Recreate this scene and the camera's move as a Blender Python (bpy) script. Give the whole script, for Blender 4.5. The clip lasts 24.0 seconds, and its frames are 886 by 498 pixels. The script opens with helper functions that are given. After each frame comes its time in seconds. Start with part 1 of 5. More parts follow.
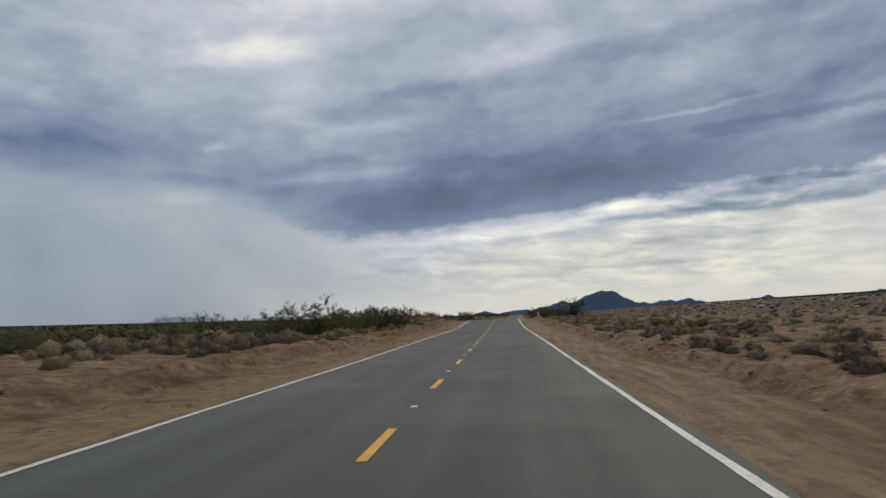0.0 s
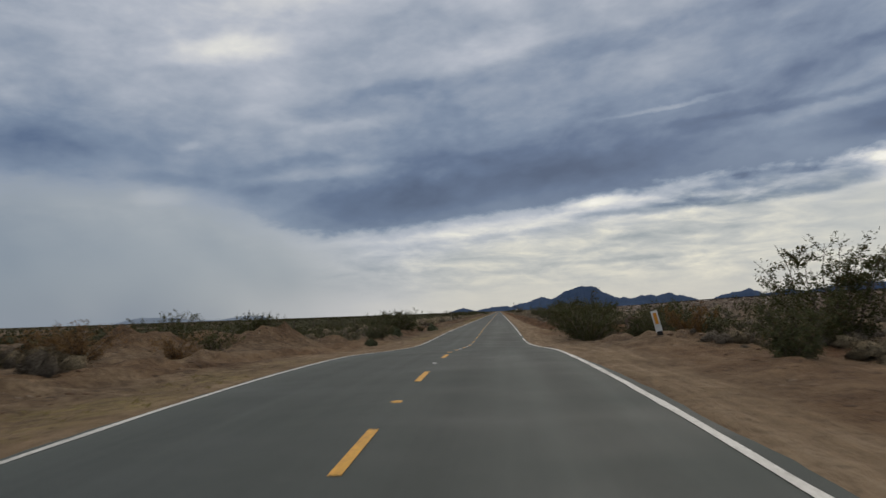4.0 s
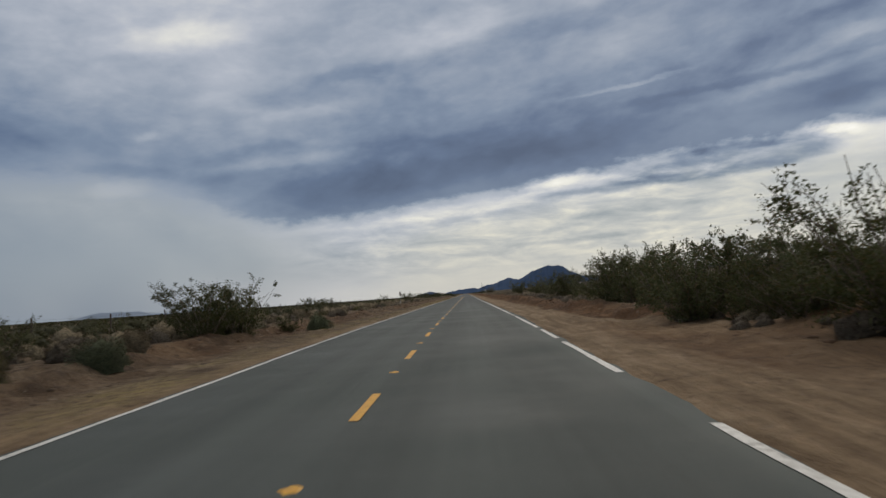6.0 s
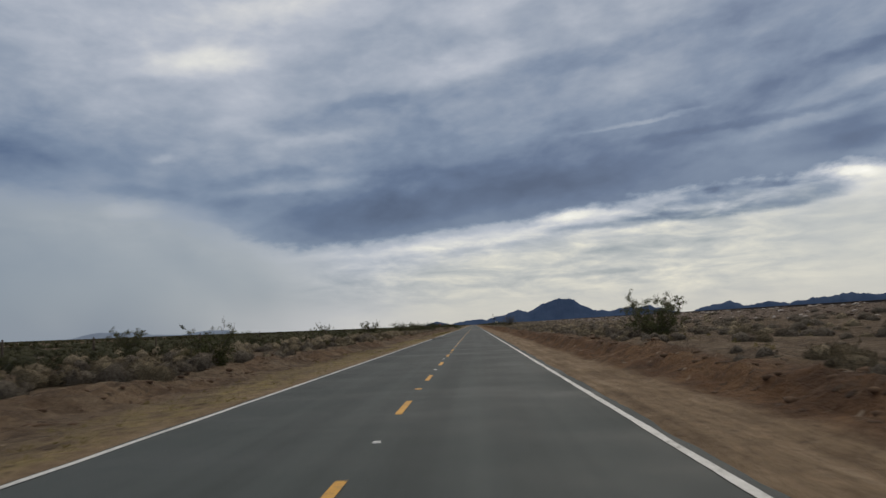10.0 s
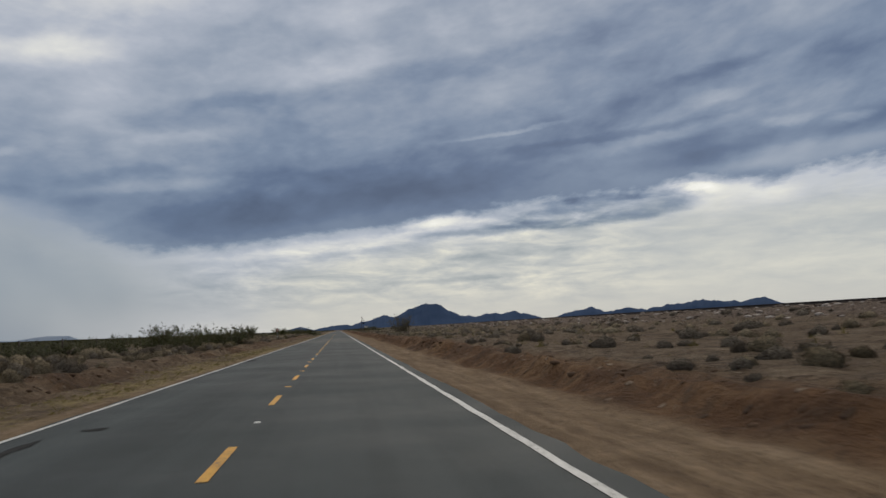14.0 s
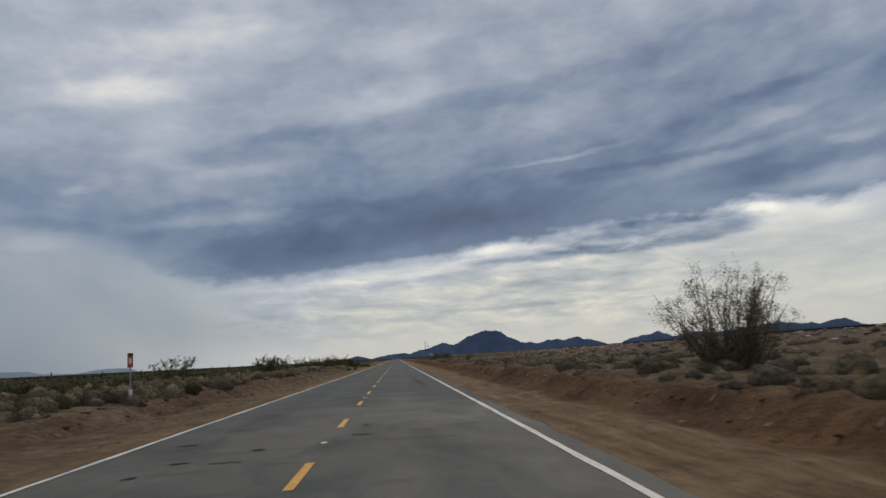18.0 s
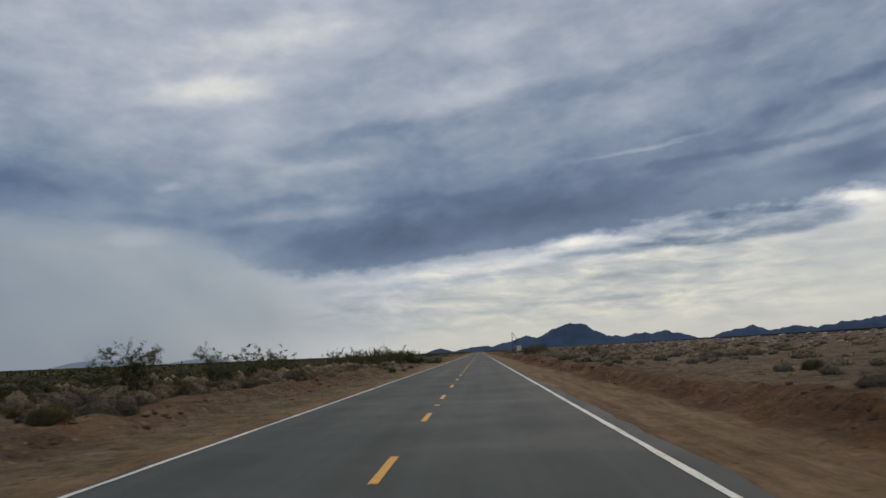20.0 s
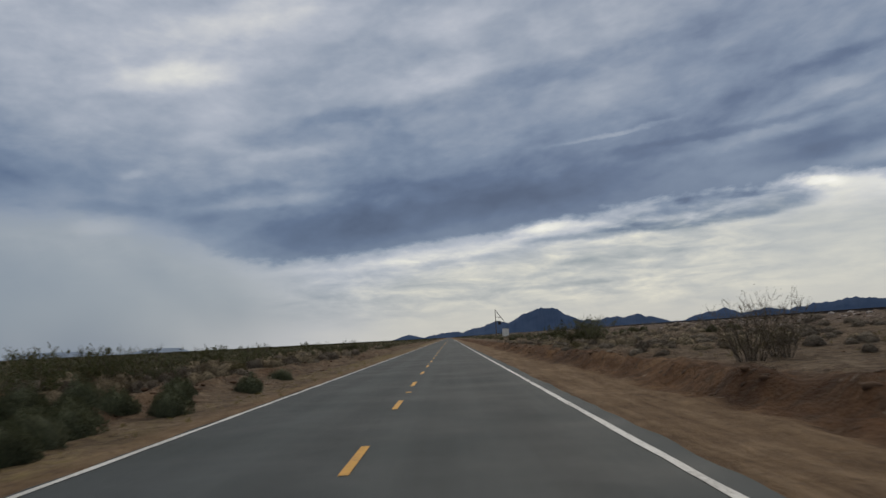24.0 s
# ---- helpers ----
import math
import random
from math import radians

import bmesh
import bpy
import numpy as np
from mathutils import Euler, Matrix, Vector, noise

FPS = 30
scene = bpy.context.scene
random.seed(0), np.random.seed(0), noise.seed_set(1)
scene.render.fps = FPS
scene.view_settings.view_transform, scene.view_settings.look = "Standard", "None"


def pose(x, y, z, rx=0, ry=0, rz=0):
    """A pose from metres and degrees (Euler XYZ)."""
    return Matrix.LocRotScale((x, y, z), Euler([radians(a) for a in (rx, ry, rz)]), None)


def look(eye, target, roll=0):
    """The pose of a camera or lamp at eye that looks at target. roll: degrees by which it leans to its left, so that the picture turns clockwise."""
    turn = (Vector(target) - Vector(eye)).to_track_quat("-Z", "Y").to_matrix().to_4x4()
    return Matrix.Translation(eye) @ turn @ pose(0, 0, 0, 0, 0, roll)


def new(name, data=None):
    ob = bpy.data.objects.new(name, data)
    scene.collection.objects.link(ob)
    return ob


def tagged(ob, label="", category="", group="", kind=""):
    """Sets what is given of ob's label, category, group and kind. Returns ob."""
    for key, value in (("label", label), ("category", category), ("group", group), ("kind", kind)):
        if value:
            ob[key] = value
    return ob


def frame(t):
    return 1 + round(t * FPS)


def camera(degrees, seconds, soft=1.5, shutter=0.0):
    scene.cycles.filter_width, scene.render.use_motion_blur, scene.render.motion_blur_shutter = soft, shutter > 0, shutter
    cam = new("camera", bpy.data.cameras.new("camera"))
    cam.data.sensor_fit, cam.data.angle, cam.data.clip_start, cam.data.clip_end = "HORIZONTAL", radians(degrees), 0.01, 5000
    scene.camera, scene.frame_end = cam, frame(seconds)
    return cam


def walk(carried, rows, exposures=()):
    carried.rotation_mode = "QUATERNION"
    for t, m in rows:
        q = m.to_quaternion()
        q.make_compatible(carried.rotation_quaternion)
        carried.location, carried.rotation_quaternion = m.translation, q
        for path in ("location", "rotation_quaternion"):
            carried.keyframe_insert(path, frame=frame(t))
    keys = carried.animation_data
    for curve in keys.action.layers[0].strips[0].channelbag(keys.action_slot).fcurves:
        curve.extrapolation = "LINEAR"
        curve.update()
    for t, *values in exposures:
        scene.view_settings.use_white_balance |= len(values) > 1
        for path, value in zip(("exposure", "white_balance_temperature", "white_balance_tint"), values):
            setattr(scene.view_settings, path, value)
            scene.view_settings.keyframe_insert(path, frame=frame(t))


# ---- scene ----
cam = camera(58.00, 24.0, soft=1.5, shutter=0.12)
walk(cam, [
    (0.0, pose(3.830, 0.00, 0.487, 94.80, 1.32, 5.55)),
    (0.5, pose(3.610, 11.99, 0.487, 93.47, 1.02, 5.45)),
    (1.0, pose(3.322, 24.00, 0.487, 93.37, 1.08, 4.43)),
    (1.5, pose(2.991, 36.01, 0.517, 94.49, 2.66, 4.33)),
    (3.5, pose(1.979, 84.25, 0.711, 94.99, 2.78, 4.51)),
    (4.0, pose(1.661, 96.37, 0.964, 94.57, 1.97, 4.02)),
    (4.5, pose(1.482, 108.95, 1.151, 94.75, 3.10, 2.94)),
    (5.0, pose(1.331, 121.56, 1.042, 95.37, 1.52, 1.78)),
    (5.5, pose(1.266, 133.53, 0.613, 95.13, 1.75, 2.54)),
    (6.0, pose(1.190, 145.52, 0.285, 93.29, 3.94, 1.68)),
    (6.5, pose(1.105, 157.68, 0.337, 96.00, 3.63, 1.81)),
    (7.0, pose(1.019, 169.85, 0.429, 96.78, 3.91, 2.36)),
    (7.5, pose(1.019, 182.25, 0.460, 96.96, 4.09, 2.22)),
    (8.0, pose(1.018, 194.67, 0.465, 96.88, 3.31, 2.50)),
    (8.5, pose(1.093, 206.81, 0.470, 96.43, 2.80, 2.51)),
    (9.0, pose(1.168, 218.97, 0.475, 95.77, 1.45, 2.34)),
    (9.5, pose(1.190, 231.38, 0.480, 95.40, 2.08, 2.18)),
    (11.5, pose(1.277, 281.22, 0.500, 96.56, 2.04, 2.38)),
    (12.0, pose(1.299, 293.73, 0.505, 96.97, 1.01, 1.91)),
    (12.5, pose(1.317, 306.35, 0.494, 96.98, 1.72, -1.04)),
    (13.0, pose(1.336, 319.00, 0.484, 96.34, 1.95, -5.91)),
    (13.5, pose(1.284, 331.36, 0.473, 96.18, 1.55, -7.22)),
    (14.0, pose(1.232, 343.75, 0.463, 95.52, 2.07, -7.38)),
    (14.5, pose(1.141, 356.53, 0.456, 95.11, 2.58, -7.98)),
    (15.0, pose(1.050, 369.34, 0.448, 95.25, 3.30, -8.61)),
    (15.5, pose(1.032, 381.85, 0.432, 95.63, 3.70, -8.71)),
    (16.0, pose(1.015, 394.38, 0.416, 95.24, 3.51, -8.58)),
    (17.0, pose(1.032, 419.72, 0.460, 95.79, 3.61, -8.26)),
    (17.5, pose(1.081, 432.54, 0.434, 96.49, 3.75, -6.03)),
    (18.0, pose(1.130, 445.37, 0.409, 97.66, 2.79, -3.26)),
    (18.5, pose(1.120, 458.25, 0.433, 97.04, 3.01, -0.51)),
    (19.0, pose(1.110, 471.14, 0.457, 97.57, 3.21, 1.53)),
    (19.5, pose(1.127, 483.81, 0.460, 97.48, 2.28, 2.67)),
    (21.5, pose(1.195, 534.67, 0.474, 97.32, 2.53, 2.34)),
    (22.0, pose(1.212, 547.43, 0.477, 96.99, 2.06, 2.04)),
    (22.5, pose(1.214, 560.57, 0.481, 97.45, 2.67, 2.38)),
    (23.0, pose(1.216, 573.72, 0.484, 97.61, 2.76, 2.38)),
    (23.5, pose(1.171, 586.41, 0.479, 96.99, 2.75, 1.85)),
    (24.0, pose(1.125, 599.11, 0.474, 96.34, 2.97, 0.49)),
], exposures=((0.0, 0.16, 6620, 10), (1.5, 0.12, 6620, 10), (4.5, -0.02, 6590, 10), (9.0, 0.0, 6550, 10), (12.0, -0.02, 6500, 10), (24.0, -0.06, 6490, 10)))


# ---- light ----
SUN_AZ, SUN_EL = radians(18.0), radians(38.0)
sun = new("sun", bpy.data.lights.new("sun", "SUN"))
sun.data.energy, sun.data.angle, sun.data.color = 0.75, radians(30.0), (1.0, 0.87, 0.70)
sun.matrix_world = look((300.0 * math.sin(SUN_AZ) * math.cos(SUN_EL), 300.0 * math.cos(SUN_AZ) * math.cos(SUN_EL), 300.0 * math.sin(SUN_EL)), (0.0, 0.0, 0.0))


def srgb(r, g, b):
    """A linear colour from 0-255 display values."""
    return tuple(c / 12.92 if c <= 0.04045 else ((c + 0.055) / 1.055) ** 2.4 for c in (r / 255, g / 255, b / 255)) + (1.0,)


class Nodes:
    """Short hand for building a node tree."""

    def __init__(self, tree):
        self.tree = tree

    def add(self, kind, ins=(), **props):
        n = self.tree.nodes.new(kind)
        if "operation" in props:
            n.operation = props["operation"]
        if "use_clamp" in props:
            n.use_clamp = props["use_clamp"]
        if "noise_dimensions" in props:
            n.noise_dimensions = props["noise_dimensions"]
        if "interpolation_type" in props:
            n.interpolation_type = props["interpolation_type"]
        if "sky_type" in props:
            n.sky_type = props["sky_type"]
        if "sun_disc" in props:
            n.sun_disc = props["sun_disc"]
        if "sun_elevation" in props:
            n.sun_elevation = props["sun_elevation"]
        if "sun_rotation" in props:
            n.sun_rotation = props["sun_rotation"]
        if "node_tree" in props:
            n.node_tree = props["node_tree"]
        if "layer_name" in props:
            n.layer_name = props["layer_name"]
        for key, value in (ins.items() if isinstance(ins, dict) else enumerate(ins)):
            if isinstance(value, bpy.types.NodeSocket):
                self.tree.links.new(value, n.inputs[key])
            elif value is not None:
                n.inputs[key].default_value = value
        return n

    def math(self, op, a, b=None, c=None, clamp=False):
        return self.add("ShaderNodeMath", [v for v in (a, b, c) if v is not None], operation=op, use_clamp=clamp).outputs[0]

    def ramp(self, value, stops, mode="LINEAR"):
        n = self.add("ShaderNodeValToRGB", [value])
        n.color_ramp.interpolation = mode
        e = n.color_ramp.elements
        while len(e) < len(stops):
            e.new(0.5)
        for el, (pos, col) in zip(e, stops):
            el.position = pos
            el.color = col if isinstance(col, tuple) else (col, col, col, 1.0)
        return n.outputs[0]

    def noise(self, vec, scale, detail=4.0, rough=0.55, dist=0.0, dims="3D"):
        return self.add("ShaderNodeTexNoise", {"Vector": vec, "Scale": scale, "Detail": detail, "Roughness": rough, "Distortion": dist}, noise_dimensions=dims)

    def range(self, value, a, b, c=0.0, d=1.0, smooth=False):
        return self.add("ShaderNodeMapRange", [value, a, b, c, d], interpolation_type="SMOOTHSTEP" if smooth else "LINEAR").outputs[0]

    def mix(self, fac, a, b, mode="MIX"):
        n = self.tree.nodes.new("ShaderNodeMix")
        n.data_type, n.blend_type = "RGBA", mode
        for key, value in ((0, fac), (6, a), (7, b)):
            if isinstance(value, bpy.types.NodeSocket):
                self.tree.links.new(value, n.inputs[key])
            else:
                n.inputs[key].default_value = value
        return n.outputs[2]


# ---- sky: a storm cloud deck over a bright gap, rain curtain on the west side ----
def build_patch_group():
    """One soft elliptical bank of cloud: how much of it covers the direction (azimuth, elevation)."""
    g = bpy.data.node_groups.new("cloud_patch", "ShaderNodeTree")
    for key in ("az", "el", "az0", "el0", "w", "h", "tilt", "amount"):
        g.interface.new_socket(key, in_out="INPUT", socket_type="NodeSocketFloat")
    g.interface.new_socket("cover", in_out="OUTPUT", socket_type="NodeSocketFloat")
    n = Nodes(g)
    i = n.add("NodeGroupInput").outputs
    o = n.add("NodeGroupOutput")
    dx, dy = n.math("SUBTRACT", i["az"], i["az0"]), n.math("SUBTRACT", i["el"], i["el0"])
    c, s = n.math("COSINE", i["tilt"]), n.math("SINE", i["tilt"])
    a = n.math("DIVIDE", n.math("ADD", n.math("MULTIPLY", dx, c), n.math("MULTIPLY", dy, s)), i["w"])
    b = n.math("DIVIDE", n.math("SUBTRACT", n.math("MULTIPLY", dy, c), n.math("MULTIPLY", dx, s)), i["h"])
    r = n.math("ADD", n.math("MULTIPLY", a, a), n.math("MULTIPLY", b, b))
    g.links.new(n.math("MULTIPLY", n.math("EXPONENT", n.math("MULTIPLY", n.math("POWER", r, 1.5), -1.0)), i["amount"]), o.inputs[0])
    return g


PATCH = build_patch_group()
world = bpy.data.worlds.new("world")
scene.world = world
world.use_nodes = True
world.node_tree.nodes.clear()
W = Nodes(world.node_tree)
way = W.add("ShaderNodeTexCoord").outputs["Generated"]
sep = W.add("ShaderNodeSeparateXYZ", [way]).outputs
DEG = 57.29578
az0 = W.math("MULTIPLY", W.math("ARCTAN2", sep[0], sep[1]), DEG)
el0 = W.math("MULTIPLY", W.math("ARCSINE", sep[2]), DEG)
# the cloud streets fan out towards the east; noise runs along them
fan = W.math("SUBTRACT", el0, W.math("MULTIPLY", W.math("POWER", W.math("MAXIMUM", W.math("ADD", az0, 25.0), 0.0), 2.0), 0.0017))


def sheet(wide, high, shift=0.0, level=None):
    """Noise coordinates with lumps about wide x high degrees."""
    return W.add("ShaderNodeCombineXYZ", [W.math("DIVIDE", az0, wide), W.math("DIVIDE", level or fan, high), shift]).outputs[0]


big = W.noise(sheet(9.0, 4.4), 1.0, 4.0, 0.52, 0.25).outputs[0]
fine = W.noise(sheet(3.6, 1.8, 4.0), 1.0, 6.0, 0.55, 0.2).outputs[0]
lump = W.noise(sheet(2.6, 1.1, 8.0), 1.0, 5.0, 0.55, 0.3).outputs[0]
streak = W.noise(sheet(4.2, 1.0, 2.0, el0), 1.0, 6.0, 0.60, 0.3).outputs[0]
wob = W.noise(sheet(5.0, 2.2, 3.0, el0), 1.0, 5.0, 0.62).outputs[1]
wsep = W.add("ShaderNodeSeparateXYZ", [wob]).outputs
near_low = W.range(el0, 2.0, 14.0, 0.5, 1.0)
az = W.math("ADD", az0, W.math("MULTIPLY", W.math("MULTIPLY", W.math("SUBTRACT", wsep[0], 0.5), 2.8), near_low))
el = W.math("ADD", el0, W.math("MULTIPLY", W.math("MULTIPLY", W.math("SUBTRACT", wsep[1], 0.5), 1.5), near_low))
# underside edge of the dark shelf cloud, by azimuth (-40..40) as elevation / 20
edge = W.math("MULTIPLY", W.ramp(W.range(az, -40.0, 40.0), [
    (0.000, 0.470), (0.113, 0.465), (0.163, 0.470), (0.216, 0.440), (0.275, 0.365), (0.325, 0.282), (0.404, 0.288), (0.476, 0.328), (0.535, 0.346), (0.585, 0.382), (0.613, 0.385), (0.660, 0.420), (0.710, 0.432), (0.775, 0.445), (0.812, 0.458), (0.844, 0.455), (0.870, 0.445), (0.912, 0.475), (0.950, 0.470), (1.000, 0.465)]), 20.0)
frill = W.noise(sheet(1.3, 0.55, 6.0, el0), 1.0, 4.0, 0.6).outputs[0]
ragged = W.math("ADD", W.math("MULTIPLY", W.math("SUBTRACT", lump, 0.5), W.math("MULTIPLY", W.range(az0, 8.0, 18.0, 1.0, 1.9), W.range(az0, -24.0, -11.0, 2.6, 1.0))), W.math("MULTIPLY", W.math("SUBTRACT", frill, 0.5), 0.9))
u = W.math("ADD", W.math("SUBTRACT", el, edge), ragged)
uu = W.range(u, -8.0, 24.0)
# brightness above and below that edge: east (open gap below) and west (rain below)
east = W.ramp(uu, [(0.0, 0.725), (0.06, 0.745), (0.14, 0.71), (0.20, 0.725), (0.232, 0.735), (0.250, 0.63), (0.265, 0.44), (0.34, 0.385), (0.41, 0.44), (0.50, 0.51), (0.60, 0.55), (0.72, 0.60), (0.87, 0.65), (1.0, 0.66)])
west = W.ramp(uu, [(0.0, 0.545), (0.10, 0.55), (0.17, 0.57), (0.21, 0.595), (0.245, 0.585), (0.285, 0.545), (0.32, 0.535), (0.37, 0.55), (0.44, 0.595), (0.53, 0.62), (0.66, 0.66), (0.8, 0.68), (1.0, 0.68)])
light = W.mix(W.range(W.math("ADD", az, W.math("MULTIPLY", el0, -0.35)), -25.0, -8.0, smooth=True), west, east)


def cloud(az_at, el_at, w, h, tilt, amount):
    """A bank of lighter (+) or darker (-) cloud."""
    global light
    n = W.add("ShaderNodeGroup", node_tree=PATCH)
    for key, v in (("az", az), ("el", el), ("az0", az_at), ("el0", el_at), ("w", w), ("h", h), ("tilt", radians(tilt)), ("amount", amount)):
        if isinstance(v, float) or isinstance(v, int):
            n.inputs[key].default_value = v
        else:
            W.tree.links.new(v, n.inputs[key])
    light = W.math("ADD", light, n.outputs[0])


cloud(-13.7, 22.4, 5.5, 1.3, 6, 0.085)
cloud(-19.0, 18.4, 5, 1.0, 6, 0.10)
cloud(-15, 20.2, 9, 2.4, 8, 0.05)
cloud(0.3, 18.5, 5.5, 1.1, 10, 0.1)
cloud(0.7, 22.1, 4, 1.2, 6, 0.06)
cloud(12.9, 13.7, 4.2, 0.17, 7, 0.1)
cloud(22.8, 12.45, 6, 0.55, 9, 0.09)
cloud(27.3, 14.8, 2.2, 0.5, 8, 0.1)
cloud(22.1, 19.2, 3, 0.7, 8, 0.05)
cloud(-10.1, 13.5, 3.5, 0.45, 8, 0.07)
cloud(-13, 10.1, 5, 0.45, 6, 0.08)
cloud(-21.2, 11.8, 0.9, 0.35, 10, 0.08)
cloud(-16, 12.5, 5, 0.5, 3, 0.03)
cloud(-23.5, 8.4, 2, 0.4, 0, 0.05)
cloud(1.6, 6.3, 5, 0.35, 6, 0.05)
cloud(31.5, 12.6, 1.6, 0.4, 4, 0.10)
cloud(35.5, 12.4, 1.4, 0.35, 4, 0.12)
cloud(30.0, 9.9, 4.0, 0.4, 0, 0.05)
cloud(-24.0, 18.0, 7.0, 5.0, 0, 0.04)
cloud(5.0, 17.0, 9.0, 5.0, 8, 0.04)
cloud(-9.0, 3.0, 6.0, 1.8, 0, -0.05)
cloud(-25.0, 5.0, 8.0, 4.5, 0, 0.03)
cloud(-31.5, 11.4, 4, 1.5, 0, -0.05)
cloud(-7, 15.9, 4.5, 0.55, 10, -0.07)
cloud(-12.6, 14.4, 2.5, 0.6, 6, -0.05)
cloud(-13.5, 11.2, 3.5, 0.4, 8, -0.05)
cloud(-22.7, 9.6, 3, 0.45, -3, -0.07)
cloud(11, 18.6, 13, 0.8, 10.5, -0.07)
cloud(27, 16.4, 4, 0.5, 8, -0.09)
cloud(19.5, 12.9, 9, 0.3, 5, -0.06)
cloud(26, 10.8, 5, 0.6, 5, -0.06)
cloud(-1, 9, 10, 1.1, 7, -0.07)
cloud(13.0, 6.2, 2.4, 0.25, 2, 0.08)
cloud(6.5, 3.2, 4.5, 0.2, 1, -0.1)
cloud(10.5, 3.4, 3.5, 0.2, 2, -0.06)
cloud(12, 5, 6, 0.25, 2, -0.06)
cloud(-4, 5.1, 5, 0.26, 2, -0.06)
cloud(1, 5.4, 3, 0.2, 3, -0.06)
cloud(3, 4.3, 4, 0.22, 2, -0.05)
cloud(13.5, 4.3, 4, 0.2, 0, -0.04)
# the break in the deck, the puffs below the shelf and the dark west end
cloud(-2.5, 5.4, 6.0, 0.4, 4, 0.06)
cloud(25.3, 8.75, 1.7, 0.42, -4, 0.26)
cloud(28.5, 8.1, 3.5, 0.9, 0, 0.10)
cloud(7.2, 7.4, 3.0, 0.34, 2, 0.20)
cloud(8.6, 6.55, 3.4, 0.28, 2, -0.20)
cloud(12.6, 7.0, 2.2, 0.2, 3, -0.10)
cloud(15.8, 7.55, 2.0, 0.25, 2, 0.12)
cloud(25.0, 12.2, 9.0, 2.6, 3, 0.06)
cloud(35.0, 12.5, 7.0, 2.6, 2, 0.09)
cloud(33.0, 10.6, 7.0, 0.7, 2, 0.07)
cloud(34.5, 11.9, 8.0, 0.8, 4, -0.05)
cloud(-29.5, 12.0, 6.0, 2.6, 0, -0.05)
cloud(-20.0, 9.6, 5.0, 1.0, -8, -0.03)
# a lumpy grey tongue of cloud in front of the gap, lit along its tops
before = light
light = 0.0
cloud(18.2, 7.7, 7.2, 1.05, 4, 1.0)
tongue = light
puff = W.noise(sheet(3.6, 1.1, 15.0, el0), 1.0, 4.0, 0.55, 0.3).outputs[0]
below = W.range(u, 0.0, 0.9, 1.0, 0.0, True)
grey = W.math("MULTIPLY", W.math("MULTIPLY", W.range(tongue, 0.18, 0.55, smooth=True), below), W.range(puff, 0.38, 0.66, 1.0, 0.15, True))
light = W.math("SUBTRACT", before, W.math("MULTIPLY", grey, 0.19))
light = W.math("SUBTRACT", light, W.math("MULTIPLY", W.math("MULTIPLY", W.range(tongue, 0.1, 0.5, smooth=True), below), 0.04))

gap = W.math("MULTIPLY", W.math("MULTIPLY", W.range(u, -1.2, 0.0, 1.0, 0.0, True), W.range(az, -15.0, -5.0, smooth=True)), W.math("MULTIPLY", W.range(el0, 0.6, 3.2, 0.10, 1.0, True), W.range(az, 16.0, 25.0, 1.0, 0.35, True)))
light = W.math("ADD", light, W.math("MULTIPLY", W.math("MULTIPLY", W.math("SUBTRACT", streak, 0.49), 0.55), gap))
over = W.range(u, -0.3, 1.5, 0.0, 1.0, True)
calm = W.range(u, 0.5, 5.0, 0.45, 1.0, True)
light = W.math("ADD", light, W.math("MULTIPLY", W.math("MULTIPLY", W.math("SUBTRACT", big, 0.5), 0.32), over))
light = W.math("ADD", light, W.math("MULTIPLY", W.math("MULTIPLY", W.math("MULTIPLY", W.math("SUBTRACT", fine, 0.5), 0.19), over), calm))
light = W.math("ADD", light, W.math("MULTIPLY", W.math("MULTIPLY", W.math("MULTIPLY", W.math("SUBTRACT", lump, 0.5), 0.06), over), calm))
# slanting veils in the rain curtain
veil = W.noise(W.add("ShaderNodeCombineXYZ", [W.math("DIVIDE", W.math("ADD", az0, W.math("MULTIPLY", el0, 0.35)), 7.5), W.math("DIVIDE", el0, 9.0), 11.0]).outputs[0], 1.0, 2.0, 0.5).outputs[0]
curtain = W.math("MULTIPLY", W.range(u, -1.2, 0.3, 1.0, 0.0, True), W.range(az, -17.0, -7.0, 1.0, 0.0, True))
light = W.math("ADD", light, W.math("MULTIPLY", W.math("SUBTRACT", veil, 0.58), W.math("MULTIPLY", curtain, 0.13)))
tone = W.ramp(light, [(0.30, srgb(65, 80, 107)), (0.40, srgb(85, 102, 130)), (0.50, srgb(116, 131, 153)), (0.60, srgb(146, 156, 171)), (0.70, srgb(173, 179, 190)),
                      (0.78, srgb(198, 200, 203)), (0.87, srgb(226, 225, 217)), (1.0, srgb(250, 248, 240))])
# the rain curtain greys the west, dust warms the gap by the horizon
rain = W.math("MULTIPLY", W.range(u, -1.5, 1.0, 0.75, 0.0, True), W.range(az, -16.0, -6.0, 1.0, 0.0, True))
tone = W.mix(rain, tone, W.mix(1.0, tone, (1.03, 1.0, 0.90, 1.0), "MULTIPLY"))
dust = W.math("MULTIPLY", W.range(u, -3.0, -0.2, 1.0, 0.0, True), W.range(az, -16.0, 0.0, smooth=True))
tone = W.mix(dust, tone, W.mix(1.0, tone, (1.05, 1.02, 0.90, 1.0), "MULTIPLY"))
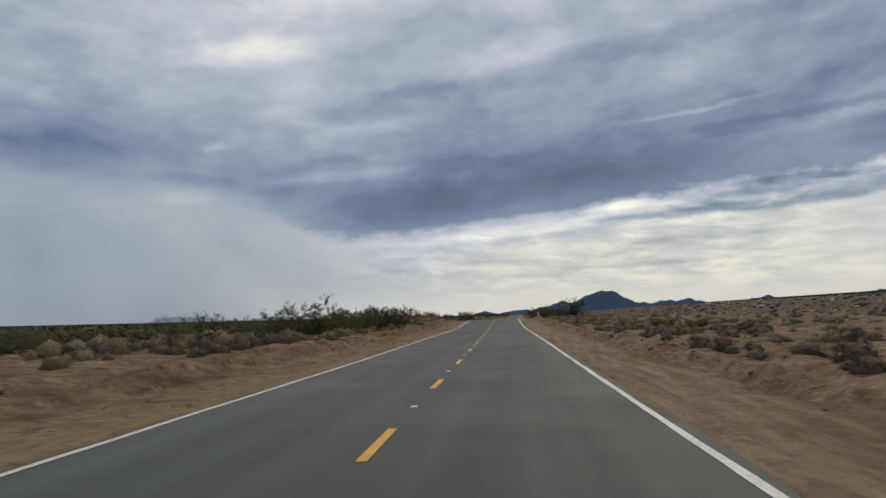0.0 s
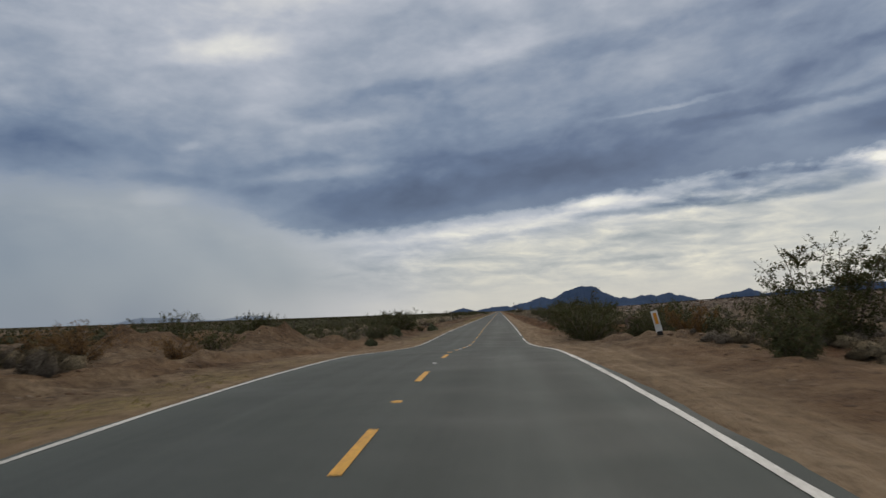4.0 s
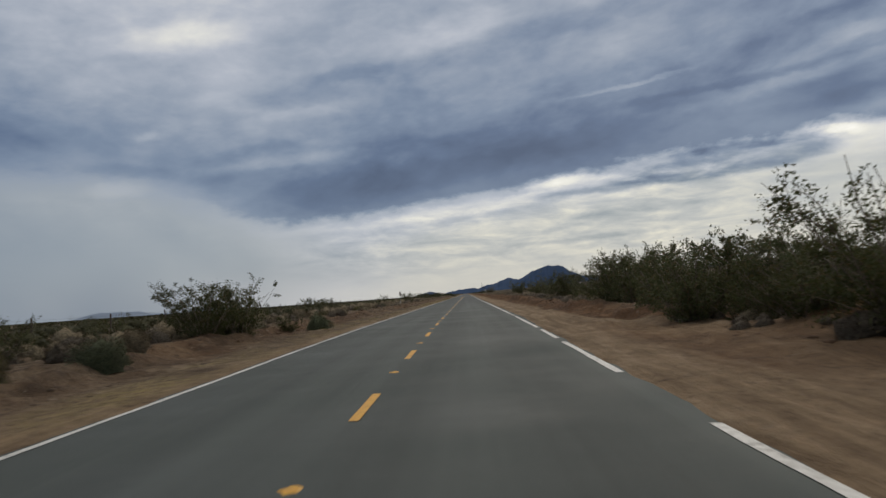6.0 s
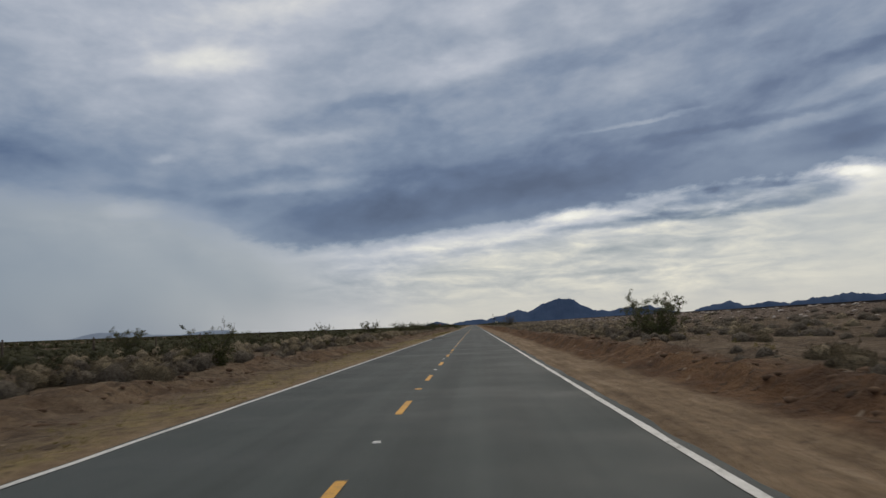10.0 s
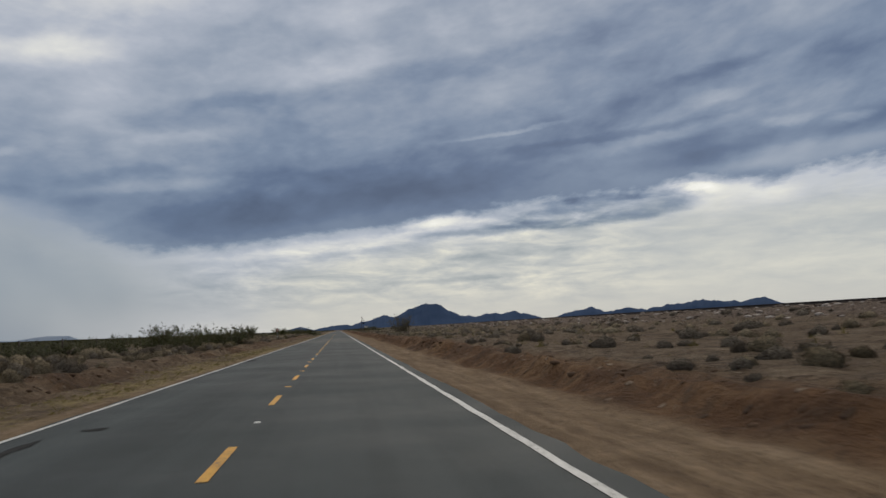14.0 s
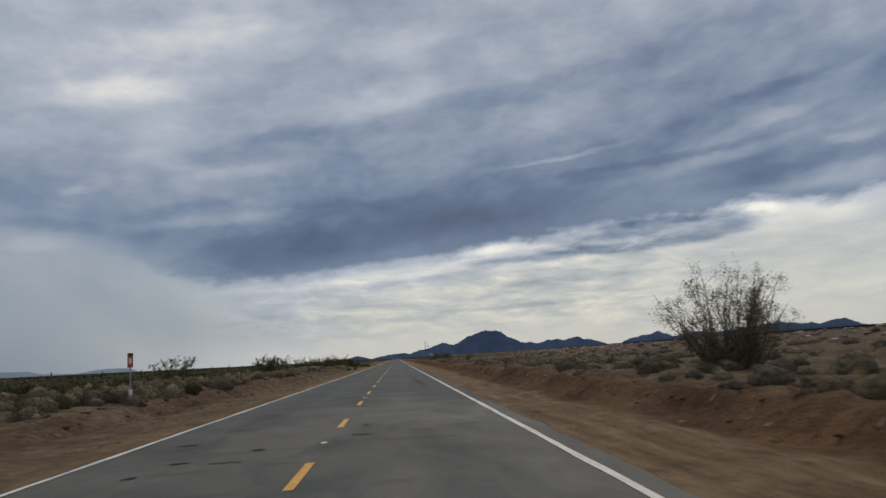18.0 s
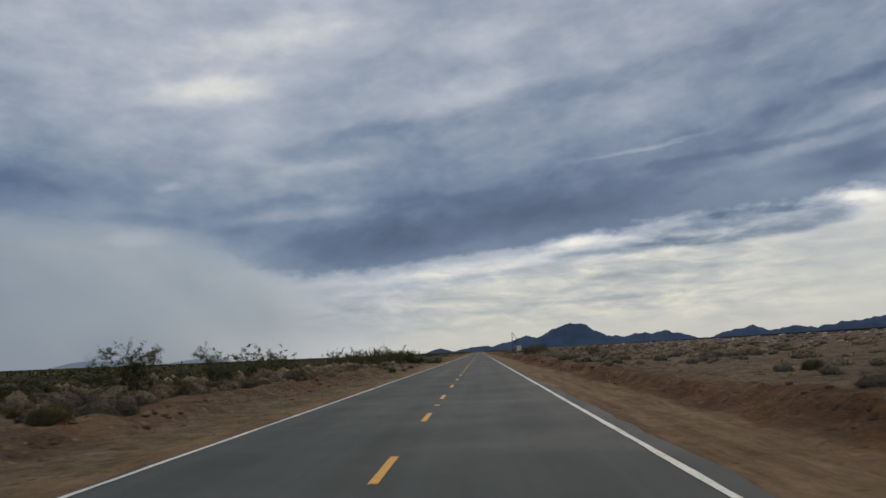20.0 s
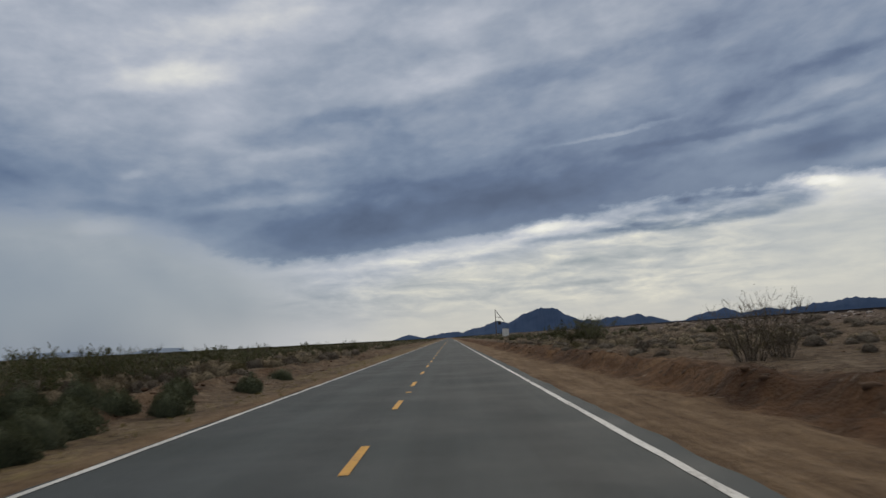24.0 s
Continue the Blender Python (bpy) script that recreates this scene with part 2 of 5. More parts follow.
# thinner and brighter towards the zenith
zenith = W.range(el0, 27.0, 60.0, 1.0, 1.22, True)
tone = W.mix(W.range(el0, 27.0, 45.0, 0.0, 0.9, True), tone, srgb(194, 190, 182))
clear = W.add("ShaderNodeTexSky", sky_type="NISHITA", sun_disc=False, sun_elevation=SUN_EL, sun_rotation=SUN_AZ).outputs[0]
bg = W.add("ShaderNodeBackground", {"Color": tone, "Strength": zenith})
blue = W.add("ShaderNodeBackground", {"Color": clear, "Strength": 0.006})
both = W.add("ShaderNodeAddShader", [bg.outputs[0], blue.outputs[0]])
W.add("ShaderNodeOutputWorld", [both.outputs[0]])


# ---- the line of the road ----
def step(a, b, v):
    k = np.clip((v - a) / (b - a), 0.0, 1.0)
    return k * k * (3 - 2 * k)


# centre line and level of the road at every twelfth metre: a bend to the right over a hump, then straight and level
LINE_X = np.array([2.46, 2.23, 2.01, 1.77, 1.50, 1.23, 0.96, 0.70, 0.48, 0.28, 0.13, 0.02, -0.03, -0.04, -0.03, -0.02, -0.01, 0.0])
LINE_Z = np.array([-0.85, -0.85, -0.85, -0.82, -0.80, -0.80, -0.76, -0.63, -0.38, -0.19, -0.26, -0.64, -0.94, -0.94, -0.88, -0.85, -0.85, -0.85])


def along(y, knots):
    """Smooth curve through knots 12 m apart, level beyond them."""
    last = len(knots) - 1
    u = np.clip(np.asarray(y, float) / 12.0, 0.0, last - 0.001)
    i = np.floor(u).astype(int)
    f = u - i
    a, b, c, d = (knots[np.clip(i + k, 0, last)] for k in (-1, 0, 1, 2))
    return b + 0.5 * f * (c - a + f * (2 * a - 5 * b + 4 * c - d + f * (3 * (b - c) + d - a)))


def road_x(y):
    return along(y, LINE_X) + np.maximum(-np.asarray(y, float), 0.0) * 0.0195


def road_z(y):
    return along(y, LINE_Z)


LATTICE = np.random.RandomState(7).rand(256, 256)


def value_noise(x, y):
    xi, yi = np.floor(x).astype(int), np.floor(y).astype(int)
    fx, fy = x - xi, y - yi
    fx, fy = fx * fx * (3 - 2 * fx), fy * fy * (3 - 2 * fy)
    a, b = LATTICE[xi % 256, yi % 256], LATTICE[(xi + 1) % 256, yi % 256]
    c, d = LATTICE[xi % 256, (yi + 1) % 256], LATTICE[(xi + 1) % 256, (yi + 1) % 256]
    return (a * (1 - fx) + b * fx) * (1 - fy) + (c * (1 - fx) + d * fx) * fy - 0.5


def fbm(x, y, octaves=4):
    total, amp = 0.0, 1.0
    for k in range(octaves):
        total = total + amp * value_noise(x * 2 ** k + 17.3 * k, y * 2 ** k + 5.1 * k)
        amp *= 0.5
    return total


# heaps of dug earth: x, y, half-lengths across and along, height
HEAPS = [(-10.8, 141.0, 1.5, 3.2, 1.25), (-13.5, 137.0, 1.8, 2.5, 1.1), (-12.0, 126.0, 1.6, 3.0, 1.0), (-9.0, 147.5, 1.0, 2.2, 0.6), (7.6, 137.0, 1.1, 2.0, 0.45), (10.5, 152.0, 2.0, 3.0, 0.6), (9.0, 161.0, 1.5, 3.0, 0.4), (7.0, 121.4, 1.6, 3.2, 0.42)]


def no_bank(y):
    """1 where the cut bank on the right gives way to the wash and its turnout."""
    return step(96.0, 106.0, y) * (1 - step(166.0, 176.0, y))


def rail_z(y):
    return 1.52 - 0.50 * step(190.0, 300.0, y) - 0.17 * step(400.0, 620.0, y)


def ground_z(x, y):
    s = x - road_x(y)
    base = road_z(y)
    far = -0.85
    blend = step(6.0, 40.0, np.abs(s))
    base = base * (1 - blend) + far * blend
    foot = 5.45 + 0.5 * fbm(y * 0.05, s * 0 + 3.0, 3) + 0.22 * fbm(y * 0.9, s * 0 + 6.0, 3) + 3.0 * no_bank(y)
    bank = (0.40 + 0.22 * fbm(y * 0.04, s * 0 + 9.0, 2)) * (1 - 0.75 * no_bank(y))
    bank = bank * (0.6 + 0.4 * step(60.0, 180.0, y))
    scarp = np.clip((s - foot) / (0.95 + 0.5 * fbm(y * 0.35, s * 0 + 13.0, 3)), 0.0, 1.0)
    right = bank * (0.5 * scarp + 0.5 * step(0.55, 1.0, scarp)) + 0.10 * step(9.0, 20.0, s) + 0.35 * step(17.0, 26.0, s)
    left_foot = -6.3 + 0.8 * fbm(y * 0.06, s * 0 + 21.0, 3) + 0.3 * fbm(y * 0.8, s * 0.3 + 4.0, 3)
    left = -0.06 * step(-3.6, -5.2, s) + 0.22 * step(left_foot, left_foot - 0.9, s) - 0.2 * step(-14.0, -30.0, s)
    z = base + np.where(s > 0, right, left)
    # railway bank
    top = rail_z(y) - 0.06
    up = step(24.5, 30.0, s) * (1 - step(35.0, 42.0, s))
    z = z * (1 - up) + top * up
    rough = step(3.7, 6.5, np.abs(s)) * (1 - step(60.0, 140.0, np.abs(s))) * (1 - 0.9 * step(30.0, 31.0, s) * (1 - step(34.0, 35.0, s)))
    z = z + rough * (0.16 * fbm(x * 0.45, y * 0.45) + 0.09 * fbm(x * 1.9, y * 1.9, 3)) + 0.025 * step(3.5, 4.2, np.abs(s)) * fbm(x * 1.6, y * 0.5, 3)
    rut = step(4.0, 5.0, np.abs(s)) * (1 - step(8.0, 9.5, np.abs(s)))
    z = z + rut * (0.09 * fbm(s * 2.0, y * 0.07, 3) + 0.05 * fbm(s * 3.2, y * 0.9, 3))
    clod = step(foot - 0.2, foot + 0.3, s) * (1 - step(foot + 1.6, foot + 3.2, s)) * (s > 0)
    z = z + clod * (0.17 * fbm(x * 2.6, y * 1.5, 3) + 0.13 * fbm(s * 2.4, y * 0.22, 3))
    clod = step(left_foot + 0.2, left_foot - 0.3, s) * (1 - step(left_foot - 1.4, left_foot - 2.6, s)) * (s < 0)
    z = z + clod * (0.28 * fbm(x * 2.3, y * 1.5, 3) + 0.12 * fbm(s * 2.2, y * 0.25, 3))
    z = z + step(140.0, 500.0, np.abs(s)) * 0.8 * fbm(x * 0.01, y * 0.01, 3)
    for hx, hy, ax, ay, h in HEAPS:
        d = ((x - hx) / ax) ** 2 + ((y - hy) / ay) ** 2
        z = z + h * np.exp(-d) * (1 + 0.9 * fbm(x * 1.1, y * 0.9, 4))
    z = z - 0.10 * (1 - step(3.3, 3.5, np.abs(s)))
    z = z - 0.012 * (1 - step(3.6, 5.0, np.abs(s)))
    return z


def zat(x, y):
    return float(ground_z(np.array([float(x)]), np.array([float(y)]))[0])


# ---- materials ----
def surface(name, build, rough=0.9, metal=0.0, spec=0.3, thin=0.0):
    m = bpy.data.materials.new(name)
    m.use_nodes = True
    m.node_tree.nodes.clear()
    n = Nodes(m.node_tree)
    colour, height, r = build(n)
    b = n.add("ShaderNodeBsdfPrincipled", {"Base Color": colour, "Roughness": rough if r is None else r, "Metallic": metal, "Specular IOR Level": spec})
    if height is not None:
        bump = n.add("ShaderNodeBump", {"Height": height[0], "Distance": height[1], "Strength": 1.0})
        n.tree.links.new(bump.outputs[0], b.inputs["Normal"])
    out = b.outputs[0]
    if thin:
        through_leaf = n.add("ShaderNodeBsdfTranslucent", {"Color": colour})
        out = n.add("ShaderNodeMixShader", [thin, out, through_leaf.outputs[0]]).outputs[0]
    n.add("ShaderNodeOutputMaterial", [out])
    return m


def grained(lo, hi, scale, coarse=None, bump=0.01):
    """Builder of a two-scale mottled colour."""
    def build(n):
        pos = n.add("ShaderNodeTexCoord").outputs["Object"]
        a = n.noise(pos, scale, 5.0, 0.65).outputs[0]
        b = n.noise(pos, coarse or scale / 9, 3.0).outputs[0]
        c = n.math("ADD", n.math("MULTIPLY", a, 0.6), n.math("MULTIPLY", b, 0.4))
        return n.ramp(c, [(0.36, lo), (0.64, hi)]), (a, bump), None
    return build


def rgb(*c):
    return tuple(c) + (1.0,)


def ground_build(n):
    pos = n.add("ShaderNodeNewGeometry").outputs["Position"]
    cover = n.add("ShaderNodeVertexColor", layer_name="cover").outputs
    w = n.add("ShaderNodeSeparateColor", [cover[0]]).outputs
    mid = n.noise(pos, 0.7, 5.0, 0.6).outputs[0]
    grit = n.noise(pos, 9.0, 5.0, 0.7).outputs[0]
    wide = n.noise(pos, 0.12, 3.0).outputs[0]
    streaky = n.add("ShaderNodeMapping", {"Vector": pos, "Scale": (2.6, 0.16, 1.0)}).outputs[0]
    tracks = n.noise(streaky, 1.2, 4.0, 0.6, 0.3).outputs[0]
    stones = n.add("ShaderNodeTexVoronoi", {"Vector": pos, "Scale": 6.0, "Randomness": 1.0}).outputs[0]
    field = n.ramp(n.math("ADD", n.math("MULTIPLY", mid, 0.55), n.math("MULTIPLY", n.noise(pos, 2.6, 4.0, 0.65).outputs[0], 0.45)), [(0.36, rgb(0.070, 0.048, 0.032)), (0.48, rgb(0.135, 0.097, 0.064)), (0.58, rgb(0.190, 0.142, 0.097)), (0.68, rgb(0.260, 0.203, 0.143))])
    sand = n.ramp(n.math("ADD", n.math("MULTIPLY", tracks, 0.65), n.math("MULTIPLY", mid, 0.35)), [(0.34, rgb(0.135, 0.092, 0.056)), (0.50, rgb(0.230, 0.164, 0.103)), (0.66, rgb(0.330, 0.248, 0.167))])
    red = n.ramp(n.math("ADD", n.math("MULTIPLY", mid, 0.6), n.math("MULTIPLY", wide, 0.4)), [(0.36, rgb(0.060, 0.030, 0.015)), (0.50, rgb(0.118, 0.062, 0.031)), (0.66, rgb(0.215, 0.128, 0.066))])
    grass = n.ramp(n.noise(pos, 2.2, 5.0, 0.7).outputs[0], [(0.40, rgb(0.185, 0.132, 0.084)), (0.52, rgb(0.280, 0.215, 0.108)), (0.68, rgb(0.250, 0.208, 0.075))])
    # paler open ground before the wash; the sand grows darker and redder along the road
    field = n.mix(n.range(n.add("ShaderNodeSeparateXYZ", [pos]).outputs[1], 70.0, 170.0, 1.0, 0.0, True), field, n.mix(1.0, field, (1.55, 1.50, 1.40, 1.0), "MULTIPLY"))
    sand = n.mix(n.range(n.add("ShaderNodeSeparateXYZ", [pos]).outputs[1], 250.0, 470.0, smooth=True), sand, n.mix(1.0, sand, (0.80, 0.75, 0.70, 1.0), "MULTIPLY"))
    colour = n.mix(w[0], field, sand)
    colour = n.mix(w[2], colour, red)
    colour = n.mix(w[1], colour, grass)
    colour = n.mix(n.math("MULTIPLY", cover[1], 1.0), colour, n.ramp(stones, [(0.0, rgb(0.06, 0.045, 0.036)), (0.45, rgb(0.13, 0.096, 0.074)), (0.8, rgb(0.21, 0.165, 0.135))]))
    speck = n.ramp(n.noise(pos, 4.5, 3.0, 0.5).outputs[0], [(0.60, 0.0), (0.72, 1.0)])
    colour = n.mix(n.math("MULTIPLY", speck, 0.5), colour, rgb(0.06, 0.042, 0.030))
    # dark clods and pale pebbles, and crumbled patches drawn out along the road
    pebble = n.add("ShaderNodeTexVoronoi", {"Vector": pos, "Scale": 3.6, "Randomness": 1.0}).outputs
    tone_ = n.add("ShaderNodeSeparateColor", [pebble[1]]).outputs
    dot = n.math("MULTIPLY", n.range(pebble[0], 0.22, 0.34, 1.0, 0.0), n.math("MULTIPLY", n.range(tone_[0], 0.72, 0.78), n.math("SUBTRACT", 1.0, n.math("MULTIPLY", w[0], 0.8))))
    colour = n.mix(n.math("MULTIPLY", dot, 0.7), colour, n.mix(n.range(tone_[1], 0.70, 0.75), rgb(0.050, 0.034, 0.024), rgb(0.30, 0.24, 0.18)))
    drawn = n.noise(n.add("ShaderNodeMapping", {"Vector": pos, "Scale": (3.4, 1.3, 3.0)}).outputs[0], 1.5, 6.0, 0.72, 0.3).outputs[0]
    colour = n.mix(n.range(drawn, 0.51, 0.64, 0.0, 0.42), colour, n.mix(1.0, colour, (0.42, 0.38, 0.36, 1.0), "MULTIPLY"))
    colour = n.mix(n.range(drawn, 0.46, 0.34, 0.0, 0.40), colour, n.mix(1.0, colour, (1.5, 1.48, 1.45, 1.0), "MULTIPLY"))
    loose = n.math("SUBTRACT", 1.0, n.math("MULTIPLY", w[0], 0.75))
    litter = n.ramp(n.noise(pos, 1.7, 6.0, 0.75).outputs[0], [(0.53, 0.0), (0.60, 1.0)])
    colour = n.mix(n.math("MULTIPLY", n.math("MULTIPLY", litter, loose), 0.42), colour, rgb(0.060, 0.042, 0.030))
    chalk = n.ramp(n.noise(pos, 3.1, 5.0, 0.7, 0.5).outputs[0], [(0.60, 0.0), (0.68, 1.0)])
    colour = n.mix(n.math("MULTIPLY", chalk, n.math("MULTIPLY", loose, 0.35)), colour, rgb(0.27, 0.205, 0.145))
    crumb = n.noise(pos, 3.4, 5.0, 0.7).outputs[0]
    h = n.math("ADD", n.math("ADD", grit, n.math("MULTIPLY", mid, 1.5)), n.math("MULTIPLY", n.math("MULTIPLY", crumb, loose), 3.5))
    h = n.math("ADD", h, n.math("MULTIPLY", n.math("SUBTRACT", dot, drawn), 1.6))
    return colour, (h, 0.07), None


def asphalt_build(n):
    pos = n.add("ShaderNodeNewGeometry").outputs["Position"]
    lane = n.add("ShaderNodeMapping", {"Vector": pos, "Scale": (1.1, 0.012, 1.0)}).outputs[0]
    worn = n.noise(lane, 1.0, 4.0, 0.6).outputs[0]
    stain = n.noise(pos, 0.35, 5.0, 0.6).outputs[0]
    chip = n.noise(pos, 55.0, 3.0, 0.7).outputs[0]
    c = n.math("ADD", n.math("ADD", n.math("MULTIPLY", worn, 0.62), n.math("MULTIPLY", stain, 0.23)), n.math("MULTIPLY", chip, 0.15))
    colour = n.ramp(c, [(0.36, rgb(0.031, 0.039, 0.040)), (0.50, rgb(0.043, 0.053, 0.054)), (0.64, rgb(0.061, 0.074, 0.075))])
    # an older, paler surfacing up to the level stretch, a newer one beyond; the oldest shows through for some forty metres
    at = n.add("ShaderNodeSeparateXYZ", [pos]).outputs[1]
    colour = n.mix(n.range(at, 170.0, 330.0, smooth=True), n.mix(1.0, colour, (1.22, 1.20, 1.14, 1.0), "MULTIPLY"), n.mix(1.0, colour, (0.86, 0.87, 0.90, 1.0), "MULTIPLY"))
    old = n.noise(n.add("ShaderNodeMapping", {"Vector": pos, "Scale": (0.55, 0.16, 1.0)}).outputs[0], 1.6, 5.0, 0.6, 0.4).outputs[0]
    zone = n.math("MULTIPLY", n.range(at, 424.0, 440.0, smooth=True), n.range(at, 462.0, 474.0, 1.0, 0.0, True))
    colour = n.mix(n.math("MULTIPLY", zone, n.range(old, 0.36, 0.58)), colour, n.mix(chip, rgb(0.058, 0.060, 0.057), rgb(0.112, 0.109, 0.101)))
    smudge = n.noise(n.add("ShaderNodeMapping", {"Vector": pos, "Scale": (0.5, 1.6, 1.0)}).outputs[0], 1.1, 5.0, 0.65, 0.6).outputs[0]
    colour = n.mix(n.math("MULTIPLY", zone, n.range(smudge, 0.58, 0.68, 0.0, 0.75)), colour, rgb(0.035, 0.034, 0.036))
    return colour, (chip, 0.006), n.range(stain, 0.3, 0.7, 0.62, 0.85)


def paint_build(lo, hi):
    def build(n):
        pos = n.add("ShaderNodeNewGeometry").outputs["Position"]
        a = n.noise(pos, 14.0, 5.0, 0.7).outputs[0]
        b = n.noise(pos, 0.8, 3.0).outputs[0]
        c = n.math("ADD", n.math("MULTIPLY", a, 0.7), n.math("MULTIPLY", b, 0.3))
        return n.ramp(c, [(0.33, rgb(0.12, 0.115, 0.105)), (0.43, lo), (0.62, hi)]), (a, 0.002), None
    return build


def leaf_build(lo, hi, dead=None, even=False):
    """Foliage: each bush its own shade, each leaf a little different."""
    def build(n):
        r = n.add("ShaderNodeObjectInfo").outputs["Random"]
        i = n.add("ShaderNodeNewGeometry").outputs["Random Per Island"]
        pos = n.add("ShaderNodeNewGeometry").outputs["Position"]
        m = n.range(n.noise(pos, 11.0, 4.0, 0.7).outputs[0], 0.3, 0.7)
        own = 0.12 if even else 0.35
        wide = n.range(n.noise(pos, 0.55, 2.0, 0.5).outputs[0], 0.34, 0.66)
        bush = n.math("ADD", n.math("MULTIPLY", r, 0.2), n.math("MULTIPLY", wide, 0.4 - own * 0.5))
        c = n.mix(n.math("ADD", n.math("ADD", bush, n.math("MULTIPLY", i, own)), n.math("MULTIPLY", m, 0.4 - own * 0.5), clamp=True), lo, hi)
        if dead:
            c = n.mix(n.range(i, 0.8, 0.9), c, dead)
        if not even:
            return c, None, None
        # shade between the twigs is put into the colour: noise darkens and lightens it
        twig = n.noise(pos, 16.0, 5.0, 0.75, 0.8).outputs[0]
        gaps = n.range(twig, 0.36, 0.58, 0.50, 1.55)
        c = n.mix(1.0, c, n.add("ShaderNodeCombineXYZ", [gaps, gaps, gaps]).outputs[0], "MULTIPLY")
        return c, (twig, 0.12), None
    return build


def stone_build(n):
    """Mostly dull brown broken stones, some pale ones among them."""
    i = n.add("ShaderNodeNewGeometry").outputs["Random Per Island"]
    pos = n.add("ShaderNodeNewGeometry").outputs["Position"]
    a = n.noise(pos, 7.0, 4.0, 0.65).outputs[0]
    c = n.ramp(i, [(0.0, rgb(0.07, 0.05, 0.04)), (0.45, rgb(0.12, 0.088, 0.068)), (0.66, rgb(0.18, 0.138, 0.11)), (0.82, rgb(0.40, 0.35, 0.31)), (1.0, rgb(0.58, 0.53, 0.49))])
    return n.mix(n.range(a, 0.3, 0.7, 0.0, 0.5), c, rgb(0.12, 0.085, 0.065)), (a, 0.03), None


M_GROUND = surface("desert_ground", ground_build, 0.95, spec=0.15)
M_ROAD = surface("asphalt", asphalt_build, 0.75, spec=0.25)
M_TAR = surface("tar", grained(rgb(0.022, 0.022, 0.022), rgb(0.046, 0.046, 0.046), 6.0), 0.95, spec=0.05)
M_WHITE = surface("white_road_paint", paint_build(rgb(0.48, 0.48, 0.46), rgb(0.72, 0.72, 0.70)), 0.6)
M_YELLOW = surface("yellow_road_paint", paint_build(rgb(0.52, 0.27, 0.035), rgb(0.72, 0.39, 0.05)), 0.6)
M_CREOSOTE = surface("creosote_leaf", leaf_build(rgb(0.036, 0.045, 0.017), rgb(0.098, 0.108, 0.040), rgb(0.13, 0.10, 0.045)), 0.7, thin=0.3)
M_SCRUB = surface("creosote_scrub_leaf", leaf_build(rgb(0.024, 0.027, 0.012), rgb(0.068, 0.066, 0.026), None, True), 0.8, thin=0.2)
M_STEM = surface("grey_stem", grained(rgb(0.07, 0.055, 0.042), rgb(0.17, 0.14, 0.11), 20.0), 0.9)
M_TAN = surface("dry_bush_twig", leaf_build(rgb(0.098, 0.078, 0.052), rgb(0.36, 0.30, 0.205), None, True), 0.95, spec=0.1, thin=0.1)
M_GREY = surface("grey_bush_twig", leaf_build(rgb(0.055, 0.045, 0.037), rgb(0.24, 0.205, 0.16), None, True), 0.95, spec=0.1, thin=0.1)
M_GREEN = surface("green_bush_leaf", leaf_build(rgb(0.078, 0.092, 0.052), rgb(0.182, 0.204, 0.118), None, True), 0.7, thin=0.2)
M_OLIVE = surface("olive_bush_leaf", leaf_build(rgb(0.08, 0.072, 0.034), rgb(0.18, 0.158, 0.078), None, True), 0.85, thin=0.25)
M_WILLOW = surface("willow_leaf", leaf_build(rgb(0.050, 0.043, 0.022), rgb(0.13, 0.11, 0.052)), 0.8, thin=0.25)
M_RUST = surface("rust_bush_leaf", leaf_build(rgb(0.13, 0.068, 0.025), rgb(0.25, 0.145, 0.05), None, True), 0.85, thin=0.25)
M_ROCK = surface("red_rock", grained(rgb(0.060, 0.038, 0.032), rgb(0.18, 0.118, 0.090), 3.0, 0.5, 0.05), 0.9)
M_BALLAST = surface("ballast", stone_build, 0.95)
M_STEEL = surface("rusty_rail", grained(rgb(0.018, 0.014, 0.013), rgb(0.05, 0.036, 0.03), 9.0), 0.7, 0.3)
M_WOOD = surface("weathered_wood", grained(rgb(0.055, 0.042, 0.034), rgb(0.14, 0.11, 0.09), 14.0), 0.9)
M_POST = surface("galvanised_post", grained(rgb(0.22, 0.22, 0.21), rgb(0.40, 0.40, 0.38), 8.0), 0.6, 0.4)
M_SIGNRED = surface("faded_red_sign", grained(rgb(0.30, 0.05, 0.035), rgb(0.45, 0.10, 0.07), 6.0), 0.6)
M_ORANGE = surface("orange_reflector", grained(rgb(0.55, 0.22, 0.02), rgb(0.75, 0.33, 0.04), 9.0), 0.4)
M_PAINTED = surface("white_painted_metal", grained(rgb(0.55, 0.55, 0.53), rgb(0.78, 0.78, 0.76), 5.0), 0.6)
M_BLACK = surface("black_rubber", grained(rgb(0.012, 0.012, 0.012), rgb(0.03, 0.03, 0.03), 12.0), 0.8)
# the haze of distance is put into these two base colours
M_MOUNT = surface("haze_blue_mountain", grained(rgb(0.040, 0.066, 0.125), rgb(0.062, 0.092, 0.160), 0.012, 0.003, 0.0), 1.0, spec=0.0)
M_MESA = surface("haze_grey_mesa", grained(rgb(0.20, 0.25, 0.33), rgb(0.24, 0.29, 0.37), 0.01, 0.004, 0.0), 1.0, spec=0.0)


# ---- building helpers ----
def mesh_from(name, verts, faces, material, smooth=False):
    me = bpy.data.meshes.new(name)
    me.from_pydata([tuple(v) for v in verts], [], faces)
    me.materials.append(material)
    if smooth:
        me.polygons.foreach_set("use_smooth", [True] * len(me.polygons))
    return me


def part(name, me, parent, label="", at=None):
    """One mesh object under a thing or a part."""
    ob = new(name, me)
    ob.parent = parent
    if at is not None:
        ob.matrix_basis = at
    return tagged(ob, label)


